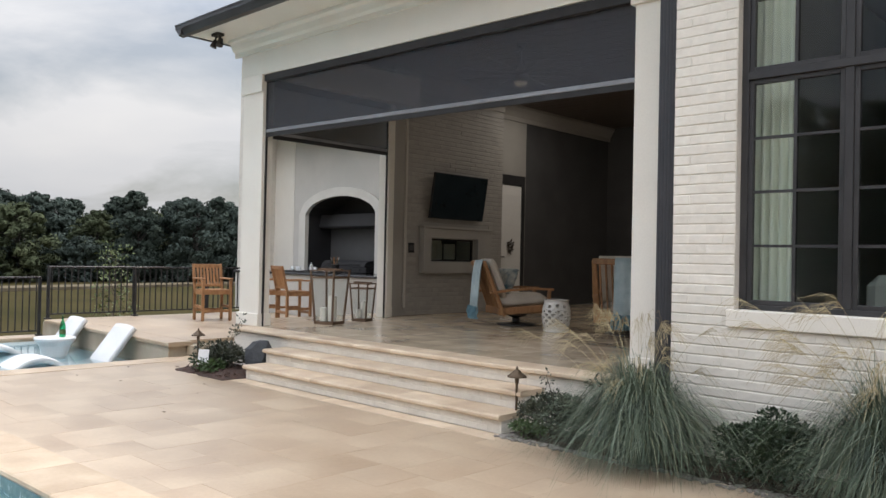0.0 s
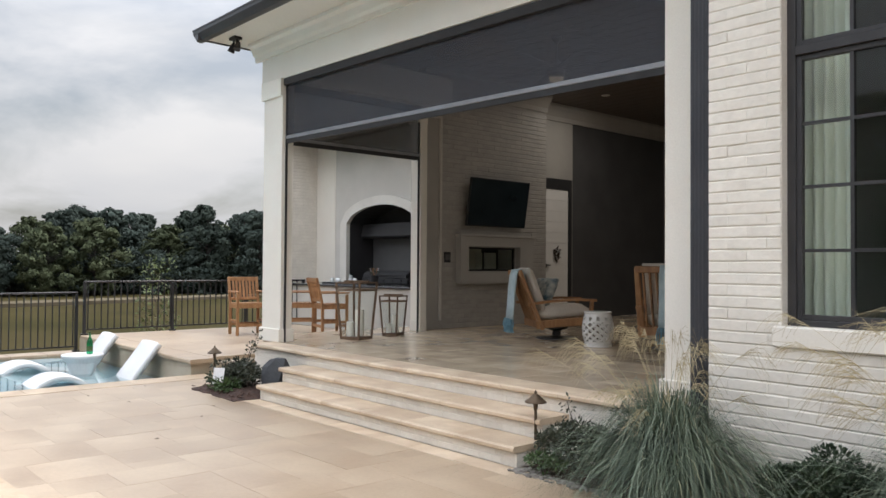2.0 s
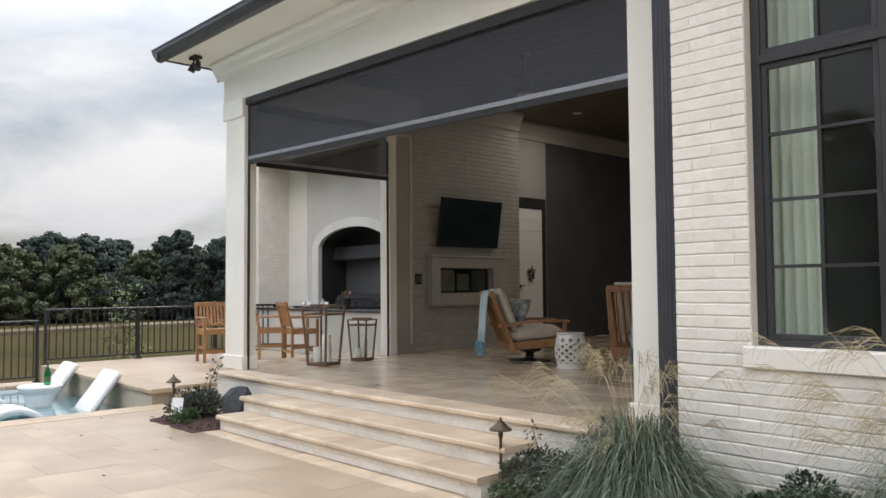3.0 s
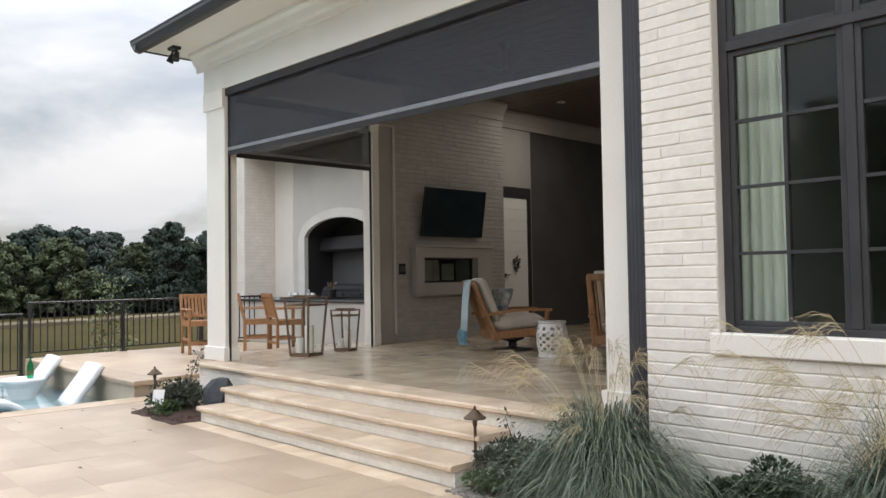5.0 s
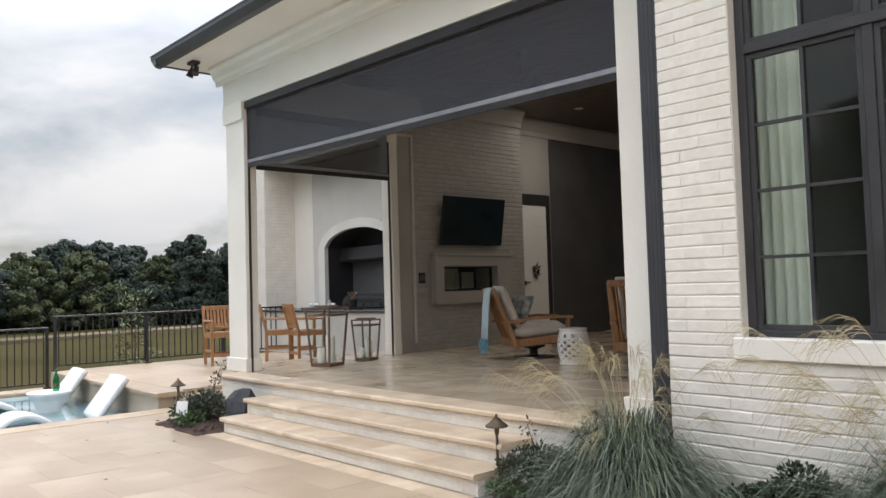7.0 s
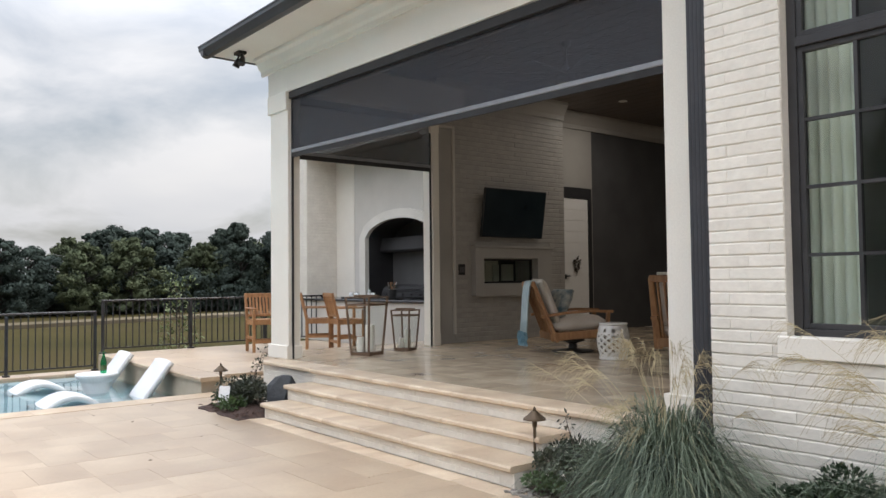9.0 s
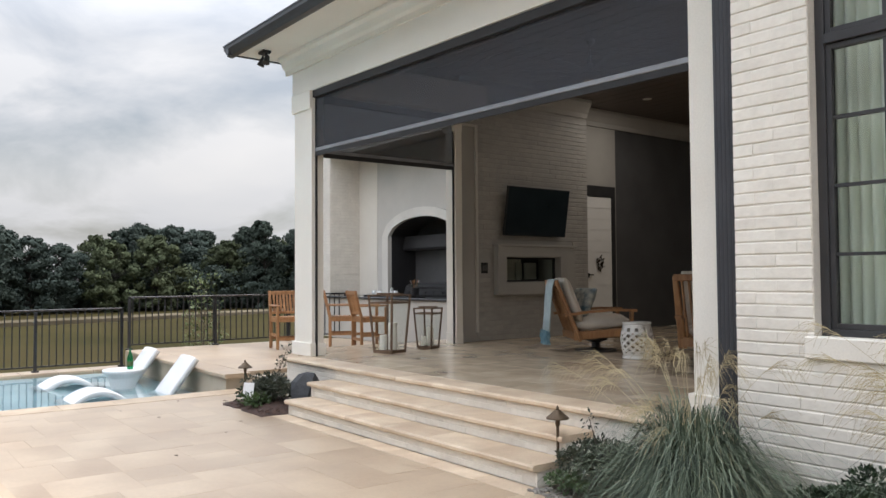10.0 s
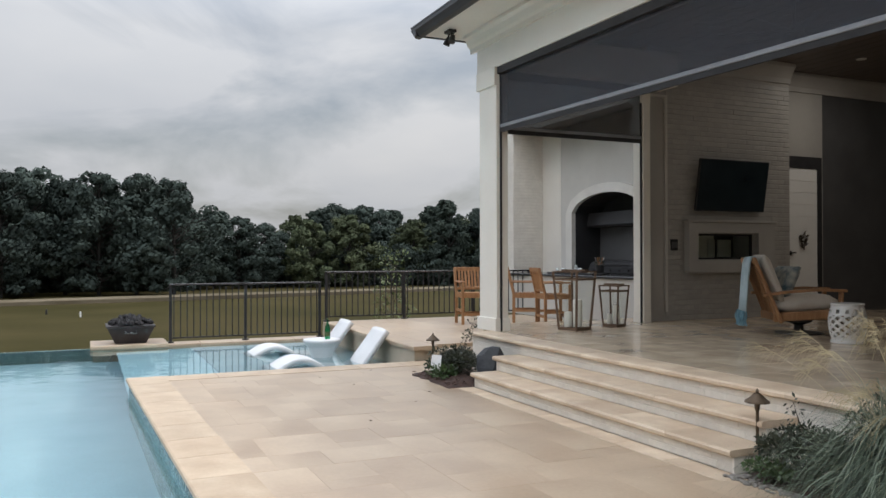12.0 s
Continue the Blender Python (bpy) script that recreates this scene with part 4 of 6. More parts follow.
# ---- lanterns ----
def lantern(s):
    e = thing("floor_lantern", "open tapered wooden lantern with white candles on the porch floor", "lantern", "porch lanterns")
    b, t, h = 0.145 * s, 0.20 * s, 0.78 * s
    for sx in (-1, 1):
        for sy in (-1, 1):
            bm = B(); beam(bm, (sx * b, sy * b, 0), (sx * t, sy * t, h), 0.03 * s, 0.03 * s); part("corner_bar", bm, WALNUT, e, bevel=0.003)
    def ring(z, r, th, nm):
        for (p, q) in (((-r, -r), (r, -r)), ((r, -r), (r, r)), ((r, r), (-r, r)), ((-r, r), (-r, -r))):
            bm = B(); beam(bm, (*p, z), (*q, z), 0.026 * s, th); part(nm, bm, WALNUT, e)
    ring(0.02, b, 0.035, "base_rail"); ring(h * 0.86, b + (t - b) * 0.86, 0.022, "neck_rail"); ring(h - 0.008, t, 0.016, "top_rail")
    bm = B(); box(bm, -b, b, -b, b, 0.025, 0.04); part("floor_plate", bm, WALNUT, e)
    bm = B(); beam(bm, (-t, 0, h + 0.012), (t, 0, h + 0.012), 0.05 * s, 0.02); part("carry_bar", bm, WALNUT, e)
    for k in range(4):
        a = k * math.pi / 2
        bm = B()
        c, sn = round(math.cos(a)), round(math.sin(a))
        v = [bm.verts.new((c * r - sn * q, sn * r + c * q, z)) for r, q, z in ((b * 0.98, -b * 0.9, 0.05), (b * 0.98, b * 0.9, 0.05), (b + (t - b) * 0.84, (b + (t - b) * 0.84) * 0.9, h * 0.84), (b + (t - b) * 0.84, -(b + (t - b) * 0.84) * 0.9, h * 0.84))]
        bm.faces.new(v)
        g = part("glass_side", bm, THINGLASS, e); g.visible_shadow = False
    for x, y, r, hh in ((0.03 * s, 0.03 * s, 0.062 * s, 0.40 * s), (-0.06 * s, -0.06 * s, 0.05 * s, 0.24 * s)):
        bm = B(); lathe(bm, [(r * 0.97, 0.041), (r, 0.05), (r, hh - 0.01), (r * 0.9, hh), (r * 0.3, hh - 0.008)], 18, (x, y, 0)); cd = part("candle", bm, WAX, e, "white pillar candle", smooth=False)
        bm = B(); tube(bm, [(x, y, hh - 0.01), (x, y, hh + 0.012)], 0.003, 5); part("wick", bm, BLACK, cd)
    return e


la = lantern(1.0); la.matrix_basis = pose(-9.08, 1.99, DECK, 0, 0, 18)
lb = lantern(0.74); lb.matrix_basis = pose(-9.24, 2.75, DECK, 0, 0, 24)


# ---- lounge chairs ----
def cushion(bm, cx, cy, cz, sx, sy, sz, m):
    """A soft pad: a rounded, crowned block."""
    n = 10
    def f(u):
        return math.copysign(abs(u) ** 0.55, u)
    top, bot = [], []
    for j in range(n + 1):
        ra, rb = [], []
        for i in range(n + 1):
            u, v = 2 * i / n - 1, 2 * j / n - 1
            th = (1 - abs(u) ** 5) ** 0.5 * (1 - abs(v) ** 5) ** 0.5
            x, y = cx + u * sx / 2, cy + v * sy / 2
            ra.append(bm.verts.new(m @ Vector((x, y, cz + sz / 2 * (0.25 + 0.75 * th)))))
            rb.append(bm.verts.new(m @ Vector((x, y, cz - sz / 2 * (0.25 + 0.75 * th)))))
        top.append(ra); bot.append(rb)
    for j in range(n):
        for i in range(n):
            bm.faces.new((top[j][i], top[j][i + 1], top[j + 1][i + 1], top[j + 1][i]))
            bm.faces.new((bot[j][i], bot[j + 1][i], bot[j + 1][i + 1], bot[j][i + 1]))
    for k in range(n):
        bm.faces.new((top[0][k], bot[0][k], bot[0][k + 1], top[0][k + 1])); bm.faces.new((top[n][k], top[n][k + 1], bot[n][k + 1], bot[n][k]))
        bm.faces.new((top[k][0], top[k + 1][0], bot[k + 1][0], bot[k][0])); bm.faces.new((top[k][n], bot[k][n], bot[k + 1][n], top[k + 1][n]))


def lounge_chair():
    """A swivel lounge chair that faces +x."""
    e = thing("lounge_chair", "teak swivel lounge chair with cream cushions on the porch", "armchair", "lounge chairs")
    for s in (-1, 1):
        y = s * 0.34
        bm = B(); beam(bm, (-0.29, y, 0.24), (-0.60, y, 0.98), 0.045, 0.10, up=(0, 1, 0), d2=0.06); part("back_upright", bm, TEAK, e, bevel=0.01)
        bm = B(); beam(bm, (-0.38, y, 0.30), (0.42, y, 0.36), 0.045, 0.10); part("side_rail", bm, TEAK, e, bevel=0.008)
        bm = B(); beam(bm, (0.38, y, 0.28), (0.40, y, 0.60), 0.045, 0.075, up=(0, 1, 0)); part("front_post", bm, TEAK, e, bevel=0.008)
        bm = B()
        pts = [(-0.50, 0.56), (-0.2, 0.60), (0.15, 0.625), (0.46, 0.615)]
        for (a, za), (b, zb) in zip(pts, pts[1:]):
            beam(bm, (a, y, za), (b, y, zb), 0.075, 0.032)
        part("armrest", bm, TEAK, e)
    bm = B(); lathe(bm, [(0.27, 0.0945), (0.285, 0.102), (0.28, 0.113), (0.10, 0.125), (0.06, 0.14), (0.055, 0.20), (0.16, 0.235), (0.16, 0.26)], 28); part("swivel_base", bm, BRONZE, e, "dark metal swivel base")
    for s in (-1, 1):
        bm = B(); beam(bm, (-0.30, s * 0.16, 0.275), (0.34, s * 0.16, 0.295), 0.07, 0.04); part("base_rail", bm, TEAK, e)
    for x in (-0.36, 0.40):
        bm = B(); beam(bm, (x, -0.32, 0.31 if x < 0 else 0.35), (x, 0.32, 0.31 if x < 0 else 0.35), 0.04, 0.09); part("cross_rail", bm, TEAK, e)
    for k in range(8):
        y = -0.27 + k * 0.077
        bm = B(); beam(bm, (-0.335, y, 0.32), (-0.585, y, 0.94), 0.064, 0.016, up=(0, 1, 0)); part("back_slat", bm, TEAK, e)
    bm = B(); beam(bm, (-0.60, -0.36, 0.965), (-0.60, 0.36, 0.965), 0.05, 0.07); part("top_rail", bm, TEAK, e, bevel=0.01)
    for k in range(6):
        bm = B(); box(bm, -0.30 + k * 0.115, -0.22 + k * 0.115, -0.32, 0.32, 0.362, 0.378, pose(0, 0, 0, 0, -4, 0)); part("seat_slat", bm, TEAK, e)
    bm = B(); cushion(bm, 0.06, 0, 0.455, 0.72, 0.60, 0.19, pose(0, 0, 0, 0, -4, 0)); part("seat_cushion", bm, CUSHION, e, "cream fabric cushion", smooth=True)
    bm = B(); cushion(bm, 0, 0, 0, 0.58, 0.60, 0.14, pose(-0.37, 0, 0.755, 0, 68 + 180, 0)); part("back_cushion", bm, CUSHION, e, "cream fabric cushion", smooth=True)
    return e


lc = lounge_chair()
SEAT = Matrix.Translation((0, 0, -0.10)) @ Matrix.Diagonal((1, 1, 1.06, 1))
lc.matrix_basis = pose(-7.45, 4.26, DECK, 0, 0, 56) @ SEAT
copy_thing(lc, pose(-5.55, 4.25, DECK, 0, 0, 112) @ SEAT)
# throw pillow and blanket on the first chair
place = lc.matrix_basis
e = thing("throw_pillow", "blue and white patterned pillow leaning on the chair", "pillow", at=place @ pose(-0.17, 0.10, 0.70, 0, -62, 25))
bm = B(); cushion(bm, 0, 0, 0, 0.42, 0.42, 0.15, Matrix()); part("cover", bm, PILLOW, e, smooth=True)
e = throw = thing("throw_blanket", "pale blue throw with teal tassels over the chair back", "blanket", "chair throws", at=place)
bm = B()
path = [(-0.50, 0.80), (-0.545, 0.95), (-0.585, 1.012), (-0.64, 1.005), (-0.665, 0.93), (-0.685, 0.75), (-0.70, 0.55), (-0.715, 0.36)]
rows = []
for k, (x, z) in enumerate(path):
    rows.append([bm.verts.new((x + 0.014 * math.sin(j * 1.3) * (k > 2), -0.14 + (j - 6) * 0.034, z)) for j in range(13)])
for a, b in zip(rows, rows[1:]):
    for j in range(12):
        bm.faces.new((a[j], a[j + 1], b[j + 1], b[j]))
ob = part("cloth", bm, BLUE, e, smooth=True)
md = ob.modifiers.new("thick", "SOLIDIFY"); md.thickness = 0.016
bm = B()
for j in range(34):
    y = -0.14 - 0.204 + j * 0.0124
    q = [(-0.715 + random.uniform(-0.02, 0.02), y, 0.37), (-0.72 + random.uniform(-0.03, 0.03), y + random.uniform(-0.02, 0.02), 0.29), (-0.72 + random.uniform(-0.05, 0.05), y + random.uniform(-0.03, 0.03), 0.20)]
    tube(bm, q, 0.008, 5, 0.011)
part("tassels", bm, TEAL, e)
copy_thing(throw, pose(-5.55, 4.25, DECK, 0, 0, 112) @ SEAT)


# ---- pierced garden stool ----
def garden_stool():
    e = thing("garden_stool", "white pierced ceramic garden stool on the porch", "stool", at=pose(-6.42, 3.85, DECK))
    bm = B()
    NA, prof = 88, []
    NZ_ = 36
    for k in range(NZ_ + 1):
        z = 0.04 + 0.38 * k / NZ_
        prof.append((0.165 + 0.035 * math.sin(math.pi * k / NZ_), z))
    vs = [[bm.verts.new((r * math.cos(2 * math.pi * a / NA), r * math.sin(2 * math.pi * a / NA), z)) for a in range(NA)] for r, z in prof]
    def hole(a, k):
        if k in (28, 29, 30, 31):
            return a % 8 in (2, 3, 4)
        if 3 <= k <= 25:
            u = a % 8; v = (k - 3) % 8
            du, dv = abs(u - 3.5), abs(v - 3.5)
            u2, v2 = (a + 4) % 8, (k + 1) % 8
            return du + dv < 2.6 or abs(u2 - 3.5) + abs(v2 - 3.5) < 2.6
        return False
    for k in range(NZ_):
        for a in range(NA):
            if not hole(a, k):
                bm.faces.new((vs[k][a], vs[k][(a + 1) % NA], vs[k + 1][(a + 1) % NA], vs[k + 1][a]))
    ob = part("pierced_wall", bm, CERAMIC, e)
    md = ob.modifiers.new("thick", "SOLIDIFY"); md.thickness = 0.014
    bm = B(); lathe(bm, [(0.17, 0.42), (0.178, 0.43), (0.172, 0.445), (0.05, 0.452)], 40); part("top", bm, CERAMIC, e)
    bm = B(); lathe(bm, [(0.172, 0.0), (0.18, 0.012), (0.172, 0.04)], 40); part("foot_ring", bm, CERAMIC, e)
    return e


garden_stool()

# ---- kitchen things ----
e = thing("wine_bottle", "clear bottle with a pale label on the kitchen counter", "bottle", at=pose(-13.62, 5.05, 1.108))
bm = B(); lathe(bm, [(0.038, 0), (0.042, 0.01), (0.042, 0.17), (0.03, 0.21), (0.014, 0.235), (0.014, 0.30), (0.017, 0.305), (0.017, 0.32)], 18); part("glass", bm, THINGLASS, e, smooth=True)
bm = B(); lathe(bm, [(0.036, 0.005), (0.036, 0.15), (0.026, 0.19)], 16); part("drink", bm, CLOUDY, e)
bm = B(); lathe(bm, [(0.0428, 0.06), (0.0428, 0.13)], 18); part("label", bm, PLASTIC, e)
e = thing("serving_tray", "dark tray on the kitchen counter", "tray")
bm = B(); box(bm, -14.35, -12.75, 4.82, 5.25, 1.108, 1.125); part("base", bm, STONE_TOP, e, bevel=0.004)
bm = B()
for a, b, c, d in ((-14.35, -12.75, 4.82, 4.84), (-14.35, -12.75, 5.23, 5.25), (-14.35, -14.33, 4.84, 5.23), (-12.77, -12.75, 4.84, 5.23)):
    box(bm, a, b, c, d, 1.1255, 1.15)
part("rim", bm, STONE_TOP, e)
for k, x in enumerate((-14.2, -14.08, -13.95, -13.45)):
    g = thing("tumbler", "small clear glass on the tray", "glass", "tray glasses", at=pose(x, 4.98 + 0.05 * (k % 2), 1.126))
    bm = B(); lathe(bm, [(0.03, 0), (0.036, 0.005), (0.042, 0.11), (0.038, 0.108), (0.03, 0.02)], 14); part("glass", bm, CLOUDY, g, smooth=True)
for k, x in enumerate((-13.3, -13.16, -13.02)):
    g = thing("folded_napkin", "white folded napkin on the tray", "napkin", "tray napkins", at=pose(x, 4.98, 1.126, 0, 0, 15 * k))
    bm = B(); box(bm, -0.07, 0.07, -0.06, 0.06, 0, 0.012 + 0.006 * k); part("cloth", bm, CUSHION, g, bevel=0.003)


def leafy(bm, centre, spread, count, size, lean=0.6):
    """Small pointed leaves scattered through a rounded mass."""
    for _ in range(count):
        while True:
            p = Vector((random.uniform(-1, 1), random.uniform(-1, 1), random.uniform(-1, 1)))
            if 0.25 < p.length < 1:
                break
        n = p.normalized()
        c = Vector(centre) + Vector((p.x * spread[0], p.y * spread[1], p.z * spread[2]))
        d = (n + Vector((random.uniform(-lean, lean), random.uniform(-lean, lean), random.uniform(-lean, lean) + 0.2))).normalized()
        s = d.cross(Vector((random.uniform(-1, 1), random.uniform(-1, 1), random.uniform(-1, 1)))).normalized()
        L = size * random.uniform(0.7, 1.3)
        w = L * 0.22
        v = [bm.verts.new(q) for q in (c, c + d * L * 0.5 + s * w, c + d * L, c + d * L * 0.5 - s * w)]
        bm.faces.new(v)


e = thing("utensil_pot", "dark pot with herbs and serving spoons on the counter", "pot", at=pose(-12.95, 5.15, 1.15))
bm = B(); lathe(bm, [(0.06, -0.024), (0.075, 0.02), (0.09, 0.15), (0.08, 0.15)], 16); part("pot", bm, BLACK, e)
for k in range(5):
    a = k * 1.3
    bm = B(); tube(bm, [(0.03 * math.cos(a), 0.03 * math.sin(a), 0.1), (0.09 * math.cos(a), 0.09 * math.sin(a), 0.30)], 0.007, 6, 0.010); part("serving_spoon", bm, STEEL if k % 2 else TEAK, e)
bm = B(); leafy(bm, (0, 0, 0.19), (0.08, 0.07, 0.06), 90, 0.05); part("leaves", bm, BURGUNDY, e)
e = thing("grill", "dark steel gas grill under the hood", "grill")
bm = B(); box(bm, -14.5, -12.9, 5.95, 6.44, 1.109, 1.24); part("body", bm, NEAR_BLACK, e, bevel=0.02)
bm = B(); extrude_profile(bm, [(5.95, 1.245), (5.97, 1.31), (6.06, 1.37), (6.3, 1.39), (6.44, 1.35), (6.44, 1.245)], "x", -14.45, -12.95); part("lid", bm, NEAR_BLACK, e)
bm = B(); tube(bm, [(-14.3, 5.93, 1.30), (-13.1, 5.93, 1.30)], 0.012); part("handle", bm, BLACK, e)
for k in range(5):
    bm = B(); tube(bm, [(-14.3 + k * 0.3, 5.95, 1.18), (-14.3 + k * 0.3, 5.92, 1.18)], 0.022, 12); part("knob", bm, BLACK, e)

# ---- sofa behind the window ----
e = thing("sofa", "grey upholstered sofa in the dim room", "sofa")
bm = B(); box(bm, -2.0, 0.6, 2.1, 3.0, DECK + 0.08, DECK + 0.42); part("seat", bm, SOFA, e, bevel=0.06)
bm = B(); box(bm, -2.0, 0.6, 1.95, 2.18, DECK + 0.1, DECK + 0.92); part("backrest", bm, SOFA, e, bevel=0.09)
for k in range(4):
    bm = B(); box(bm, *((-1.95, -1.89) if k % 2 else (0.5, 0.56)), *((2.12, 2.18) if k < 2 else (2.9, 2.96)), DECK, DECK + 0.08); part("leg", bm, BLACK, e)


# ---- railing ----
def railing(x, y0, y1, base, top, posts, group, label):
    e = thing("railing", label, "railing", group)
    for y in posts:
        bm = B(); box(bm, x - 0.024, x + 0.024, y - 0.024, y + 0.024, base, top - 0.02)
        p = part("rail_post", bm, BLACK, e)
        bm = B(); box(bm, x - 0.055, x + 0.055, y - 0.055, y + 0.055, base, base + 0.03); part("shoe", bm, BLACK, p, bevel=0.006)
    bm = B(); box(bm, x - 0.03, x + 0.03, y0 - 0.02, y1 + 0.02, top - 0.02, top + 0.015); part("handrail", bm, HANDRAIL, e, bevel=0.006)
    bm = B(); box(bm, x - 0.015, x + 0.015, y0, y1, base + 0.08, base + 0.105); part("bottom_rail", bm, BLACK, e)
    bm = B(); box(bm, x - 0.009, x + 0.009, y0 + 0.05, y0 + 0.068, base + 0.105, top - 0.02)
    me = mesh_of("baluster", bm, BLACK)
    n = int((y1 - y0) / 0.115)
    for k in range(n):
        y = k * (y1 - y0) / n
        if min(abs(y + y0 + 0.06 - q) for q in posts) > 0.04:
            piece("baluster", me, e, (0, y, 0))


railing(-15.40, -2.55, 0.24, -0.10, 0.97, (-2.55, -1.2, 0.24), "terrace railings", "black metal picket railing along the pool edge")
railing(-15.20, 0.32, 4.9, TERR, 1.17, (0.32, 1.95, 3.5, 4.88), "terrace railings", "black metal picket railing along the raised terrace")

# ---- far pool edge, fire bowl ----
e = thing("far_coping", "cream stone coping along the far pool edge", "coping", kind="structure")
bm = B(); box(bm, FAR_X - 0.38, FAR_X + 0.04, -2.6, 0.28, -0.55, -0.15); part("curb", bm, LIMEWALL, e)
for k in range(5):
    bm = B(); box(bm, FAR_X - 0.42, FAR_X + 0.07, -2.6 + k * 0.576, -2.6 + k * 0.576 + 0.57, -0.148, -0.10); part("stone", bm, TRAV, e, bevel=0.008)
e = thing("bowl_pedestal", "cream stone pedestal at the water's edge", "pedestal", kind="structure")
bm = B(); box(bm, FAR_X - 0.75, FAR_X + 0.22, -3.85, -2.62, -1.6, -0.13); part("block", bm, LIMEWALL, e)
bm = B(); box(bm, FAR_X - 0.79, FAR_X + 0.26, -3.89, -2.61, -0.128, -0.06); part("capstone", bm, TRAV, e, bevel=0.01)
e = thing("fire_bowl", "dark square fire bowl heaped with lava rock", "fire bowl", at=pose(FAR_X - 0.28, -3.23, -0.06) @ Matrix.Diagonal((0.86, 0.86, 0.95, 1)))
bm = B()
v0 = [bm.verts.new(p) for p in ((-0.30, -0.30, 0), (0.30, -0.30, 0), (0.30, 0.30, 0), (-0.30, 0.30, 0))]
v1 = [bm.verts.new(p) for p in ((-0.45, -0.45, 0.30), (0.45, -0.45, 0.30), (0.45, 0.45, 0.30), (-0.45, 0.45, 0.30))]
v2 = [bm.verts.new(p) for p in ((-0.47, -0.47, 0.305), (0.47, -0.47, 0.305), (0.47, 0.47, 0.305), (-0.47, 0.47, 0.305))]
v3 = [bm.verts.new((q.co.x, q.co.y, 0.335)) for q in v2]
bm.faces.new(v0[::-1])
for a, b in ((v0, v1), (v1, v2), (v2, v3)):
    for k in range(4):
        bm.faces.new((a[k], a[(k + 1) % 4], b[(k + 1) % 4], b[k]))
bm.faces.new(v3)
part("bowl", bm, BOWLMAT, e)
bm = B(); box(bm, 0.40, 0.55, -0.10, 0.10, 0.20, 0.215); box(bm, 0.40, 0.55, -0.11, -0.10, 0.20, 0.24); box(bm, 0.40, 0.55, 0.10, 0.11, 0.20, 0.24)
part("spillway", bm, STEEL, e, "metal water spout lip")
bm = B()
for k in range(110):
    a, r = random.uniform(0, 6.28), 0.42 * math.sqrt(random.random())
    m = Matrix.Translation((r * math.cos(a), r * math.sin(a), 0.36 + 0.14 * (1 - (r / 0.42) ** 2) * random.uniform(0.5, 1))) @ Euler((random.uniform(0, 3), random.uniform(0, 3), 0)).to_matrix().to_4x4()
    bmesh.ops.create_icosphere(bm, subdivisions=1, radius=random.uniform(0.035, 0.065), matrix=m)
for v in bm.verts:
    v.co += Vector((random.uniform(-1, 1), random.uniform(-1, 1), random.uniform(-1, 1))) * 0.008
tagged(part("lava_rock", bm, LAVA, e), kind="stuff")


# ---- pool loungers ----
def pool_lounger():
    """Foot end towards -y, back towards +y. A wave of moulded resin."""
    e = thing("pool_lounger", "white moulded in-pool lounger standing on the ledge", "lounger", "pool loungers")
    pts = []
    for k in range(41):
        s = k / 40
        y = -1.55 + 1.75 * s
        if s < 0.52:
            z = -0.24 + 0.25 * math.sin(math.pi * s / 0.52) ** 0.8
        else:
            q = (s - 0.52) / 0.48
            z = -0.24 - 0.10 * math.sin(math.pi * min(q / 0.55, 1)) * (q < 0.55) + 0.62 * max(0, (q - 0.42) / 0.58) ** 1.05
        pts.append((y, z))
    bm = B(); rows = []
    for y, z in pts:
        rows.append([bm.verts.new((x, y, z - 0.02 * (abs(x) / 0.31) ** 4)) for x in (-0.31, -0.28, -0.14, 0, 0.14, 0.28, 0.31)])
    for a, b in zip(rows, rows[1:]):
        for j in range(6):
            bm.faces.new((a[j], a[j + 1], b[j + 1], b[j]))
    ob = part("seat_shell", bm, RESIN, e, smooth=True)
    md = ob.modifiers.new("thick", "SOLIDIFY"); md.thickness = 0.075; md.offset = -1
    bm = B(); box(bm, -0.28, 0.28, -1.5, -1.3, -0.42, -0.30); part("foot_block", bm, RESIN, e)
    bm = B(); box(bm, -0.28, 0.28, -0.55, -0.2, -0.42, -0.36); part("hip_block", bm, RESIN, e)
    return e


pl = pool_lounger(); pl.matrix_basis = pose(-13.55, 0.0, 0, 0, 0, 0)
copy_thing(pl, pose(-11.78, 0.0, 0, 0, 0, 0))
e = thing("pool_side_table", "round white tapered table in the shallow water", "table", at=pose(-12.65, -0.48, 0))
bm = B(); lathe(bm, [(0.14, -0.42), (0.15, -0.2), (0.22, 0.02), (0.29, 0.10), (0.30, 0.13), (0.29, 0.145), (0.05, 0.146)], 32); part("body", bm, RESIN, e, smooth=False)
e = thing("green_bottle", "green glass bottle on the pool table", "bottle", at=pose(-12.58, -0.40, 0.146))
bm = B(); lathe(bm, [(0.04, 0), (0.045, 0.01), (0.045, 0.17), (0.03, 0.22), (0.015, 0.26), (0.015, 0.31)], 18); part("glass", bm, GREEN, e, smooth=True)
bm = B(); lathe(bm, [(0.0155, 0.31), (0.018, 0.312), (0.018, 0.335)], 12); part("cap", bm, FERN, e)
bm = B(); lathe(bm, [(0.0457, 0.05), (0.0457, 0.12)], 18); part("label", bm, FERN, e)


